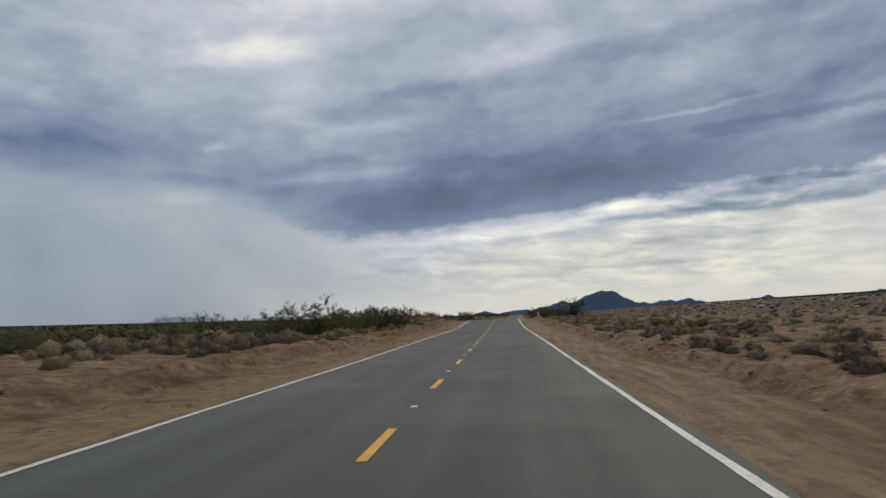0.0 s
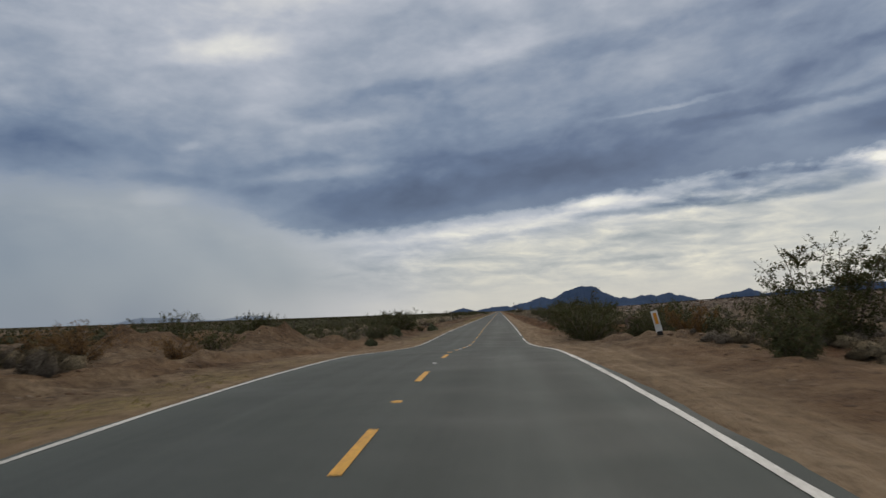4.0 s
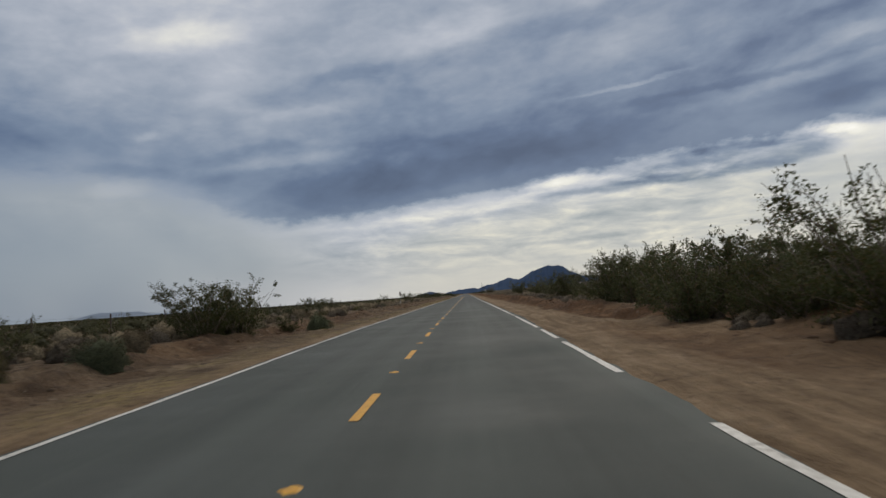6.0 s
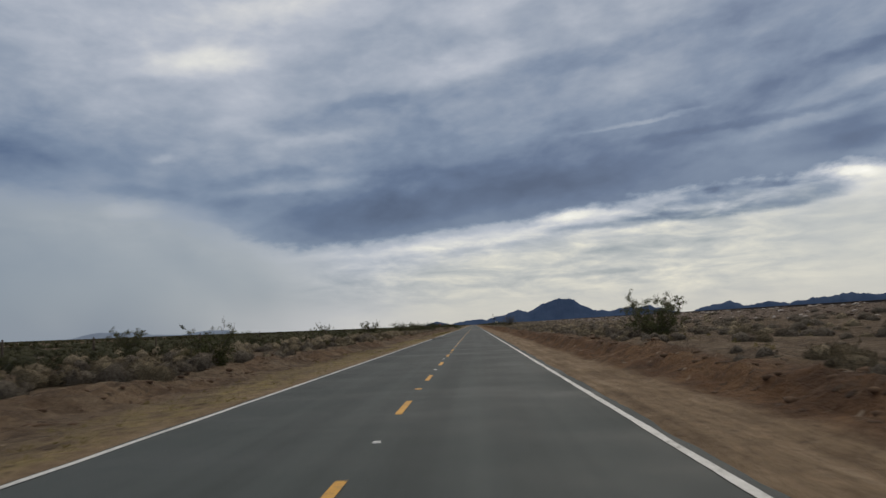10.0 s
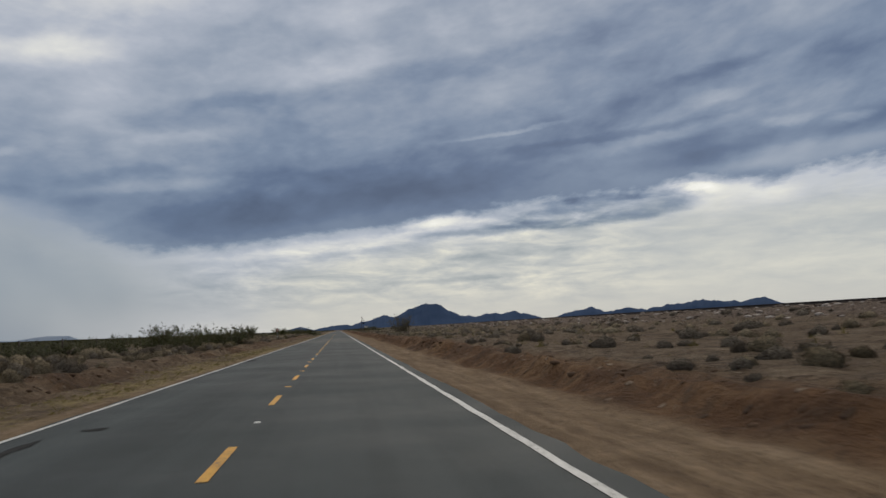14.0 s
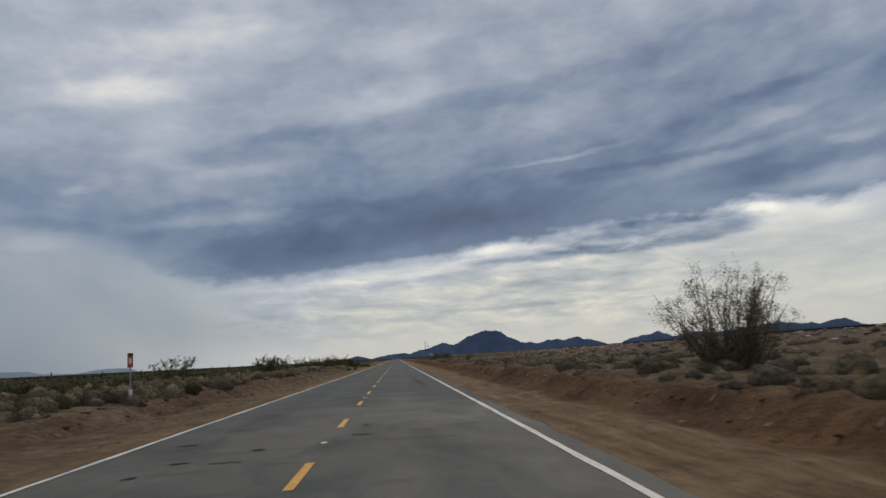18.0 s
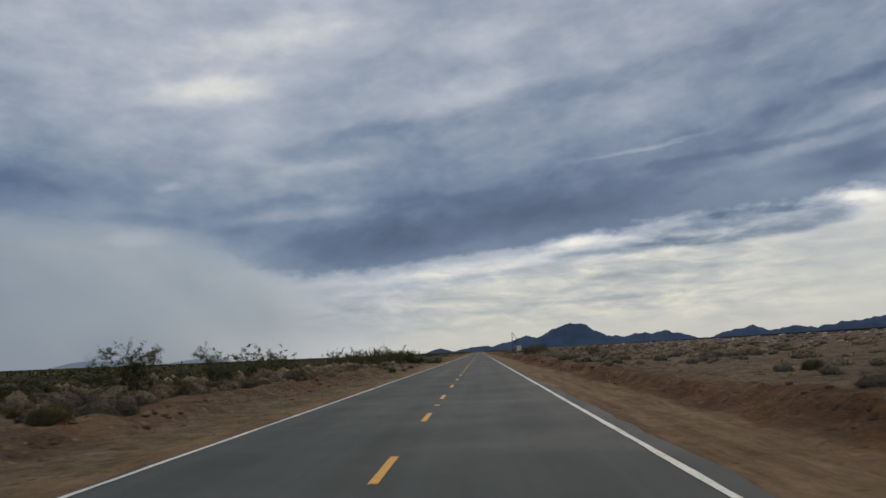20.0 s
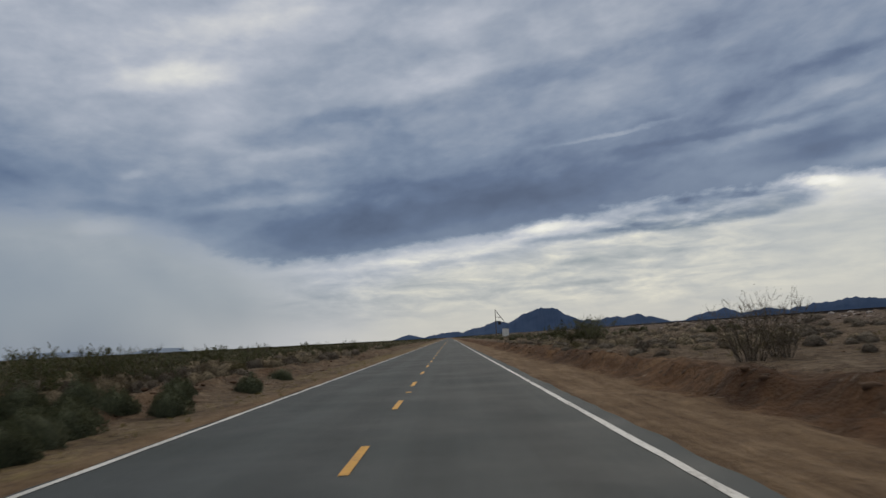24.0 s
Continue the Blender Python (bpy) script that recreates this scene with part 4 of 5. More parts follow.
EAST = [(11.3, 120.5, 3.3), (6.7, 147.5, 2.4), (7.6, 152.0, 2.5), (7.5, 168.0, 2.5), (7.0, 144.0, 2.4), (9.6, 141.0, 1.8), (11.4, 139.5, 1.7), (8.5, 185.0, 2.6),
        (8.4, 175.0, 2.5), (8.9, 171.5, 2.4), (9.2, 167.0, 2.7), (8.5, 162.0, 2.2), (8.3, 158.5, 3.1), (10.2, 164.0, 2.6), (10.2, 180.0, 2.4), (11.5, 172.0, 2.5),
        (8.9, 206.7, 2.1), (9.5, 200.0, 2.1), (10.4, 194.0, 2.3), (9.9, 189.0, 2.4), (9.2, 184.5, 2.9), (8.9, 182.5, 2.7), (8.7, 213.0, 2.5), (9.9, 213.6, 2.5), (10.6, 256.0, 2.0), (11.2, 227.0, 1.4),
        (10.1, 284.0, 2.4), (10.9, 252.0, 2.3), (13.2, 583.0, 1.0), (11.0, 662.0, 2.4), (12.6, 663.5, 2.2), (15.5, 682.0, 2.3),
        (11.7, 242.0, 1.0), (11.5, 244.7, 1.0), (6.9, 112.0, 1.6), (8.6, 116.0, 1.7), (12.5, 150.0, 2.2), (13.5, 158.0, 2.4), (12.0, 186.0, 2.2), (14.0, 700.0, 2.0), (18.0, 720.0, 2.2)]
WEST = [(-12.5, 113.0, 2.2), (-18.7, 118.6, 2.3), (-10.2, 47.7, 2.6), (-10.1, 51.0, 2.1), (-12.0, 60.0, 1.9), (-10.8, 68.0, 2.4), (-9.2, 70.5, 2.2), (-7.8, 66.0, 2.1), (-16.0, 62.0, 2.4), (-14.0, 75.0, 2.2), (-8.8, 75.0, 2.2),
        (-20.0, 55.0, 2.0), (-13.0, 82.0, 2.0), (-11.5, 64.0, 2.0), (-9.8, 61.5, 1.8), (-13.5, 52.0, 1.8), (-13.0, 131.0, 2.0), (-12.5, 141.5, 1.9), (-7.2, 155.0, 1.8), (-16.0, 151.5, 2.0), (-7.4, 153.2, 1.8),
        (-7.9, 173.0, 2.1), (-7.6, 175.6, 2.3), (-8.6, 174.4, 1.7), (-6.6, 180.5, 0.9), (-14.0, 193.0, 2.0), (-19.8, 263.0, 2.0), (-18.8, 250.0, 2.1), (-30.0, 315.0, 2.4),
        (-21.0, 360.0, 2.5), (-26.0, 279.0, 2.0), (-8.0, 272.0, 1.9), (-38.0, 382.0, 2.0), (-16.6, 381.0, 2.6), (-10.8, 410.0, 2.0), (-12.0, 415.0, 2.0), (-10.3, 428.0, 2.4), (-8.8, 426.0, 2.0),
        (-9.6, 440.0, 2.3), (-15.0, 420.0, 2.2), (-13.0, 433.0, 2.4), (-11.8, 446.0, 2.3), (-16.0, 425.5, 2.6), (-19.0, 519.0, 2.1), (-11.6, 525.0, 2.0), (-14.3, 555.0, 2.0), (-22.0, 480.0, 1.9),
        (-13.2, 540.0, 2.2), (-13.0, 630.0, 2.1), (-26.0, 604.0, 2.0), (-17.0, 598.0, 2.2), (-15.0, 601.0, 2.2), (-9.8, 595.5, 2.6), (-6.9, 597.5, 1.6), (-18.0, 623.0, 2.1), (-13.2, 627.0, 2.1),
        (-11.3, 623.0, 1.8), (-13.7, 635.0, 1.8), (-20.0, 720.0, 2.3), (-11.5, 600.0, 1.8), (-8.2, 599.0, 1.7), (-10.0, 618.0, 1.7), (-9.0, 690.0, 2.0), (-12.0, 705.0, 2.2), (-17.0, 660.0, 1.9), (-8.6, 592.0, 1.5), (-10.6, 590.0, 1.9), (-9.2, 604.0, 1.4), (-11.0, 607.0, 1.6), (-12.6, 596.0, 2.0), (-9.6, 600.5, 1.7), (-8.2, 588.0, 1.2), (-12.2, 611.0, 1.6), (-13.6, 591.0, 1.9), (-10.0, 596.8, 1.5), (-11.6, 593.5, 1.5), (-14.0, 606.0, 1.7)]
TALL = "tall airy dark green creosote bush on bare sand"
SMALL = "low dark green creosote bush among dry shrubs"
for i, (s, y, h) in enumerate(EAST + WEST):
    if s < 0 and y > 500:
        h = h * (1.12 if y < 605 else 0.82)
    bush_at("creosote_bush", CREO[(i * 7 + i // 4) % 4], s, y, h, h * rnd.uniform(0.88, 1.12), TALL if h > 1.9 else SMALL, "creosote bushes along the road")
for i in range(70):
    y = rnd.choice((rnd.uniform(30, 100), rnd.uniform(120, 215), rnd.uniform(395, 455), rnd.uniform(585, 700)))
    bush_at("creosote_bush", INFILL, -rnd.uniform(11.0, 24.0), y, rnd.uniform(1.1, 1.7), rnd.uniform(1.0, 1.6), SMALL, "creosote bushes along the road")
for s, y, h, w in [(10.4, 140.5, 1.9, 2.2), (12.2, 138.5, 1.9, 2.3), (13.4, 141.0, 1.7, 2.0), (-13.0, 142.5, 1.3, 1.8), (-8.4, 150.5, 1.2, 1.6), (-10.5, 153.0, 1.2, 1.8), (-10.6, 130.0, 1.4, 1.7), (11.6, 661.5, 1.7, 2.4), (10.7, 254.0, 1.9, 2.1), (10.2, 284.5, 1.7, 1.9), (9.0, 209.0, 1.5, 1.8)]:
    bush_at("creosote_bush", INFILL, s, y, h, w, SMALL, "creosote bushes along the road")
for y0, y1, s0, s1, n_ in ((408, 450, 9.5, 15.5, 20), (618, 665, 10.5, 18.0, 14), (584, 607, 8.8, 14.0, 24), (40, 84, 9.5, 15.0, 14)):
    for i in range(n_):
        bush_at("creosote_bush", INFILL, -rnd.uniform(s0, s1), rnd.uniform(y0, y1), rnd.uniform(1.2, 1.75), rnd.uniform(1.2, 1.8), SMALL, "creosote bushes along the road")
for s, y, h, w in [(6.9, 145.5, 1.7, 2.0), (7.4, 148.5, 1.9, 2.2), (7.8, 151.0, 1.8, 2.2), (8.2, 154.5, 1.8, 2.0), (9.3, 142.5, 1.3, 1.7), (10.0, 138.0, 1.5, 1.9), (14.0, 137.0, 1.7, 2.2), (8.0, 162.0, 1.7, 2.0), (8.6, 166.5, 1.9, 2.1), (8.4, 171.0, 1.8, 2.1)]:
    bush_at("creosote_bush", INFILL, s, y, h, w, SMALL, "creosote bushes along the road")
for i in range(30):
    y = rnd.uniform(157, 224)
    bush_at("creosote_bush", INFILL, rnd.uniform(8.2, 12.5), y, rnd.uniform(1.0, 1.7), rnd.uniform(1.0, 1.6), SMALL, "creosote bushes along the road")
bush_at("desert_willow", TWIGGY, 10.85, 468.5, 3.4, 3.0, "tall sparse thin-twigged shrub with few small leaves", "")
bush_at("desert_willow", BARE, 8.2, 618.3, 1.75, 1.6, "sparse brown thin-twigged shrub on the bank", "")
bush_at("desert_willow", BARE, 9.3, 619.2, 2.0, 1.6, "sparse brown thin-twigged shrub on the bank", "")
for s, y, h, w in [(9.6, 131.0, 1.9, 1.5), (-9.6, 117.0, 1.4, 1.9), (-11.6, 119.0, 1.3, 1.5), (13.0, 192.0, 1.7, 1.3), (-8.6, 121.0, 1.1, 1.3), (-10.9, 106.0, 1.4, 1.7), (-12.2, 108.5, 1.2, 1.5), (-14.5, 124.0, 1.2, 1.6)]:
    bush_at("rust_shrub", RUSTY, s, y, h, w, "rust-brown half-dead shrub on the road bank", "rust-brown shrubs")

LOWS = {"dry_bush": (TANS, "low rounded straw-coloured dry bush on sandy ground", "bush"), "grey_bush": (GREYS, "low rounded grey leafless bush on sandy ground", "bush"),
        "olive_bush": (OLIVES, "low yellow-olive bush on sandy ground", "bush"), "green_bush": (GREENS, "small dense dark green bush by the road edge", "bush"), "rust_bush": (RUSTS, "low orange-brown dry bush on the bank", "bush")}


def low_bush(name, s, y, w, h):
    meshes, label, cat = LOWS[name]
    x = float(road_x(np.array(float(y)))) + s
    ob = new(name, meshes[rnd.randrange(len(meshes))])
    ob.matrix_basis = pose(x, y, zat(x, y) - 0.03, 0, 0, rnd.uniform(0, 360)) @ Matrix.Diagonal((w, w * rnd.uniform(0.85, 1.15), h * 2.0, 1.0))
    tagged(ob, label, cat, name.replace("_", " ") + "es along the road")


for s, y, h in [(-6.6, 147.6, 0.65), (-7.1, 163.5, 0.95), (-5.6, 181.5, 0.85), (-7.9, 230.0, 0.75), (-5.0, 610.0, 0.6), (-5.3, 611.6, 0.55), (-5.2, 617.0, 0.5),
                (-5.4, 625.0, 0.5), (-5.8, 632.0, 0.5), (-7.0, 565.0, 0.5), (-5.1, 562.0, 0.35), (-5.3, 571.0, 0.42), (-5.6, 558.0, 0.5), (-6.0, 612.5, 0.6), (-6.4, 615.0, 0.6), (-5.8, 619.5, 0.55), (-6.6, 622.0, 0.5), (-6.2, 607.5, 0.6), (-7.0, 609.0, 0.75), (-7.6, 612.0, 0.7), (-7.2, 606.0, 0.8), (-8.0, 609.5, 0.8), (-7.4, 617.5, 0.6), (-8.3, 614.5, 0.7), (-6.8, 604.0, 0.75), (-7.8, 603.0, 0.8), (-5.5, 608.6, 0.62), (-6.0, 610.6, 0.66), (-5.7, 613.4, 0.58), (-6.7, 611.2, 0.66), (-6.4, 617.2, 0.55), (-7.1, 614.6, 0.62), (-5.6, 606.2, 0.6)]:
    k = 1.35 if y > 600 else 1.0
    low_bush("green_bush", s, y, h * 1.75 * k, h * k)
for s, y, h in [(11.0, 52.0, 0.8), (12.5, 54.0, 0.7), (13.5, 50.5, 0.6), (-8.5, 92.0, 0.7), (10.0, 190.0, 0.7), (9.0, 196.0, 0.5)]:
    low_bush("rust_bush", s, y, h * 1.9, h)
for i in range(262):
    y = 4.0 + 660.0 * (i + rnd.random()) / 262
    west_side = rnd.random() < 0.66
    if west_side:
        s = -rnd.uniform(7.7, 12.0)
    else:
        s = rnd.uniform(7.6, 13.0) + 2.5 * float(no_bank(np.array(y)))
    h = rnd.uniform(0.40, 0.75) if west_side else rnd.uniform(0.28, 0.58)
    if west_side and 120 < y < 157:
        continue
    k = rnd.random()
    k = k * 0.6 if y < 110 else k
    low_bush("dry_bush" if k < 0.5 else "grey_bush" if k < 0.86 else "olive_bush", s, y, h * rnd.uniform(1.7, 2.5), h)


def scatter(name, soup_v, soup_f, places, material, label, category, soft=False):
    """Many copies of one small form joined into one mesh: places are rows x, y, z, turn, width, height."""
    v, f = np.array(soup_v, np.float32), np.array(soup_f, np.int32)
    P = np.array(places, np.float32)
    n, m = len(P), len(v)
    c, s = np.cos(P[:, 3])[:, None], np.sin(P[:, 3])[:, None]
    out = np.empty((n, m, 3), np.float32)
    out[:, :, 0] = (v[None, :, 0] * c - v[None, :, 1] * s) * P[:, 4, None] + P[:, 0, None]
    out[:, :, 1] = (v[None, :, 0] * s + v[None, :, 1] * c) * P[:, 4, None] + P[:, 1, None]
    out[:, :, 2] = v[None, :, 2] * P[:, 5, None] + P[:, 2, None]
    tri = (f[None] + (np.arange(n, dtype=np.int32) * m)[:, None, None]).reshape(-1, 3)
    me = bpy.data.meshes.new(name)
    me.vertices.add(n * m)
    me.vertices.foreach_set("co", out.ravel())
    me.loops.add(tri.size)
    me.loops.foreach_set("vertex_index", tri.ravel())
    me.polygons.add(len(tri))
    me.polygons.foreach_set("loop_start", np.arange(0, tri.size, 3, dtype=np.int32))
    me.materials.append(material)
    me.update(calc_edges=True)
    me.polygons.foreach_set("use_smooth", [material not in (M_BALLAST, M_WOOD)] * len(tri))
    if soft:
        q = round_normals(v)
        nn = np.empty((n, m, 3), np.float32)
        nn[:, :, 0] = q[None, :, 0] * c - q[None, :, 1] * s
        nn[:, :, 1] = q[None, :, 0] * s + q[None, :, 1] * c
        nn[:, :, 2] = q[None, :, 2]
        me.normals_split_custom_set_from_vertices(nn.reshape(-1, 3).tolist())
    return tagged(new(name, me), label, category, kind="stuff")


RS = np.random.RandomState(5)


def places(n, s0, s1, y0, y1, w0, w1, h0, h1, power=1.0, thin=0.0):
    """Random spots beside the road; power > 1 crowds them towards s0; thin drops those in bare gaps."""
    s = s0 + (s1 - s0) * RS.rand(n) ** power
    y = y0 + (y1 - y0) * RS.rand(n)
    if thin:
        keep = fbm(s * 0.09 + 40, y * 0.05, 3) > RS.rand(n) * thin - 0.35
        s, y = s[keep], y[keep]
    dug_up = (y > 120) & (y < 157) & (s < 0) & (s > -16.5)
    s, y = s[~dug_up], y[~dug_up]
    x = s + road_x(y) * (1 - step(200.0, 900.0, np.abs(s)))
    z = ground_z(x, y) - 0.03
    k = RS.rand(len(s))
    w = w0 + (w1 - w0) * k
    h = (h0 + (h1 - h0) * k) * (0.8 + 0.4 * RS.rand(len(s)))
    return np.stack([x, y, z, RS.rand(len(s)) * 6.283, w, h], -1)


small = mound_soup(90, 150, 70, 0.9, 0.08, (9, 4))
tiny = mound_soup(91, 44, 20, 0.95, 0.11, (7, 3))
speck = mound_soup(92, 24, 6, 0.9, 0.12, ())
scatter("dry_scrub", small.v, small.f, np.concatenate([places(950, -7.8, -14.5, 0, 680, 0.6, 1.7, 0.7, 1.6, 1.1, 0.5), places(560, 7.3, 13, 0, 680, 0.4, 1.3, 0.4, 1.1, 1.3, 0.5)]), M_TAN, "straw-coloured dry scrub scattered over the desert", "scrub", True)
scatter("grey_scrub", small.v, small.f, np.concatenate([places(750, -7.6, -15, 0, 680, 0.5, 1.6, 0.7, 1.5, 1.1, 0.5), places(600, 7.2, 13, 0, 680, 0.4, 1.2, 0.4, 1.0, 1.3, 0.5)]), M_GREY, "grey leafless scrub scattered over the desert", "scrub", True)
scatter("tan_scrub", tiny.v, tiny.f, np.concatenate([places(700, -12, -20, -10, 700, 0.6, 1.7, 0.9, 1.7), places(1100, 11, 27, -10, 700, 0.4, 1.3, 0.4, 1.0, 1.0, 0.3)]), M_TAN, "dry straw-coloured scrub further from the road", "scrub", True)
scatter("brown_scrub", tiny.v, tiny.f, np.concatenate([places(450, -12, -22, -10, 700, 0.6, 1.6, 0.7, 1.4), places(1500, 10, 28, -10, 700, 0.4, 1.4, 0.4, 1.1), places(900, 6.9, 9.2, -10, 700, 0.3, 0.9, 0.3, 0.8, 1.0, 0.6)]), M_GREY, "grey-brown scrub further from the road", "scrub", True)
scatter("dead_tufts", speck.v, speck.f, np.concatenate([places(1300, 6.2, 10, -10, 700, 0.12, 0.5, 0.12, 0.5), places(900, 10, 26, -10, 700, 0.15, 0.6, 0.15, 0.5), places(1500, -6.2, -16, -10, 700, 0.15, 0.6, 0.15, 0.5)]), M_GREY, "small dead tufts on bare ground", "scrub")
scatter("far_scrub", speck.v, speck.f, np.concatenate([places(300, -30, -110, -20, 900, 1.0, 2.2, 1.0, 2.0, 1.3), places(1500, -7, -40, 660, 1100, 0.8, 1.8, 0.8, 1.8, 1.4), places(1500, 9, 30, 660, 1100, 0.8, 1.6, 0.8, 1.5), places(900, 23, 28.5, -10, 900, 0.4, 1.2, 0.3, 0.8)]), M_TAN, "dry scrub fading into the distance", "scrub")
r_ = random.Random(96)
dark = mound_soup(96, 60, 120, 1.15, 0.10, (9, 4))
far_dark = mound_soup(97, 16, 36, 1.15, 0.14, (7, 3))
scatter("creosote_scrub", dark.v, dark.f, places(1500, -14, -36, -20, 760, 1.1, 2.4, 0.9, 1.7, 1.2), M_SCRUB, "dark green creosote scrub behind the dry bushes", "scrub", True)
scatter("creosote_scrub", far_dark.v, far_dark.f, np.concatenate([places(2900, -32, -90, -20, 900, 1.6, 3.2, 0.9, 1.5, 1.4), places(450, -8, -40, 660, 1200, 1.2, 2.2, 1.0, 1.5), places(250, 10, 26, 660, 1200, 1.2, 2.0, 0.9, 1.5)]), M_SCRUB, "dark green creosote scrub covering the plain", "scrub", True)
flat_leaf = Soup()
for _ in range(9):
    d_ = rand_dir(r_, 0.5)
    d_.z = abs(d_.z) + 0.1
    p_ = d_ * r_.uniform(0.2, 0.5)
    l_ = rand_dir(r_, 0.5)
    flat_leaf.leaf(p_, l_, l_.orthogonal().normalized(), r_.uniform(0.3, 0.6), r_.uniform(0.12, 0.22))
scatter("plain_scrub", flat_leaf.v, flat_leaf.f, np.concatenate([places(7000, -70, -900, -50, 1900, 1.6, 3.2, 1.2, 1.7, 1.7), places(2500, -10, -300, 1100, 3000, 1.6, 3.0, 1.2, 1.8), places(2000, 10, 300, 1100, 3000, 1.6, 3.0, 1.2, 1.8), places(2600, -300, -2600, 300, 4200, 4.0, 8.0, 1.2, 1.8)]), M_SCRUB, "dark green scrub on the far plain", "scrub")


# ---- railway on its bank ----
def rail_mesh(s0):
    """A flat-bottomed rail along the bank."""
    yy = np.concatenate([np.arange(-60.0, 900.0, 6.0), np.arange(900.0, 2400.0, 40.0)])
    prof = [(-0.07, 0.0), (-0.07, 0.02), (-0.012, 0.04), (-0.012, 0.13), (-0.036, 0.15), (-0.036, 0.18), (0.036, 0.18), (0.036, 0.15), (0.012, 0.13), (0.012, 0.04), (0.07, 0.02), (0.07, 0.0)]
    X = np.array([[s0 + p[0] for p in prof] for y in yy])
    Y = np.array([[y for p in prof] for y in yy])
    Z = np.array([[rail_z(np.array(y)) + p[1] for p in prof] for y in yy])
    return grid_mesh("rail", X[:, ::-1], Y[:, ::-1], Z[:, ::-1], M_STEEL)


railway = new("railway_track")
tagged(railway, "railway track with dark rails and wooden sleepers on a stone bank", "railway", kind="structure")
part("rail", rail_mesh(31.7), railway, "dark rusty steel rail")
part("rail", rail_mesh(33.15), railway, "dark rusty steel rail")
tie_v = [(x, y, z) for x in (-1.28, 1.28) for y in (-0.12, 0.12) for z in (0.0, 0.17)]
tie_f = [(0, 1, 3), (0, 3, 2), (4, 6, 7), (4, 7, 5), (0, 4, 5), (0, 5, 1), (2, 3, 7), (2, 7, 6), (1, 5, 7), (1, 7, 3)]
ties = []
for i in range(1500):
    y = -40.0 + 0.62 * i
    ties.append((32.42 + rnd.uniform(-0.04, 0.04), y, float(rail_z(np.array(y))) - 0.17, rnd.uniform(-0.01, 0.01), 1.0, 1.0))
t_ob = scatter("sleeper", tie_v, tie_f, ties, M_WOOD, "dark weathered wooden sleepers", "")
t_ob.parent = railway


def stone_soup(seed, squash=0.7):
    """An angular stone about 1 m across."""
    bm = bmesh.new()
    bmesh.ops.create_icosphere(bm, subdivisions=1, radius=0.5)
    r = random.Random(seed)
    for v in bm.verts:
        v.co *= r.uniform(0.75, 1.15)
        v.co.z *= squash
    s = Soup()
    s.v = [tuple(v.co) for v in bm.verts]
    s.f = [tuple(v.index for v in f.verts) for f in bm.faces]
    bm.free()
    return s


stone = stone_soup(4)
scatter("bank_stones", stone.v, stone.f, np.concatenate([places(4600, 25.5, 30.6, -10, 700, 0.15, 0.65, 0.12, 0.5), places(700, 25.5, 30.6, 700, 1100, 0.2, 0.6, 0.2, 0.5)]), M_BALLAST, "pale and dark broken stones on the railway bank", "stones")
M_CLOD = surface("dirt_clod", grained(rgb(0.06, 0.035, 0.022), rgb(0.16, 0.10, 0.062), 5.0), 0.95)
scatter("clods", stone.v, stone.f, np.concatenate([places(900, 5.9, 7.4, 160, 680, 0.12, 0.36, 0.1, 0.26, 1.0, 0.8), places(3600, 5.6, 8.6, 0, 680, 0.04, 0.24, 0.04, 0.2, 1.0, 0.6), places(3600, -5.3, -8.2, 0, 680, 0.04, 0.30, 0.04, 0.24, 1.0, 0.6), places(1600, 8.0, 22.0, 0, 680, 0.04, 0.2, 0.04, 0.16), places(900, 3.6, 5.8, 0, 680, 0.02, 0.08, 0.02, 0.06), places(500, -3.5, -6.0, 0, 680, 0.02, 0.09, 0.02, 0.07)]), M_CLOD, "reddish dirt clods and small stones", "stones")

# grass along the west edge of the road and thin tufts elsewhere
tuft = Soup()
for _ in range(16):
    d_ = rand_dir(r_, 0.9)
    d_.z = abs(d_.z) + 0.25
    b_ = Vector((r_.uniform(-0.3, 0.3), r_.uniform(-0.3, 0.3), 0))
    tuft.leaf(b_, d_.normalized(), d_.orthogonal().normalized(), r_.uniform(0.25, 0.6), r_.uniform(0.012, 0.03))
M_GRASS = surface("yellow_green_grass", leaf_build(rgb(0.15, 0.125, 0.045), rgb(0.26, 0.215, 0.080), rgb(0.30, 0.24, 0.14)), 0.9, thin=0.25)
scatter("verge_grass", tuft.v, tuft.f, np.concatenate([places(6500, -3.6, -5.7, 0, 680, 0.16, 0.42, 0.08, 0.20, 1.0, 0.9), places(3000, -3.8, -5.8, 285, 430, 0.16, 0.4, 0.10, 0.22, 1.0, 0.6), places(700, 8.0, 20.0, 0, 680, 0.3, 0.6, 0.3, 0.6)]), M_GRASS, "short yellow-green grass along the road edge", "grass")


# ---- boulders by the wash ----
def boulder_mesh(seed, squash):
    bm = bmesh.new()
    bmesh.ops.create_icosphere(bm, subdivisions=3, radius=0.5)
    r = random.Random(seed)
    off = Vector((r.uniform(0, 50), r.uniform(0, 50), r.uniform(0, 50)))
    cuts = [(rand_dir(r), r.uniform(0.30, 0.42)) for _ in range(9)]
    for v in bm.verts:
        for n_, d_ in cuts:
            k = v.co.dot(n_) - d_
            if k > 0:
                v.co -= n_ * k * 0.9
        v.co *= 1 + 0.16 * noise.fractal(v.co * 3.0 + off, 1.0, 2.0, 4)
        v.co.z *= squash
    me = bpy.data.meshes.new("boulder")
    bm.to_mesh(me)
    bm.free()
    me.materials.append(M_ROCK)
    return me


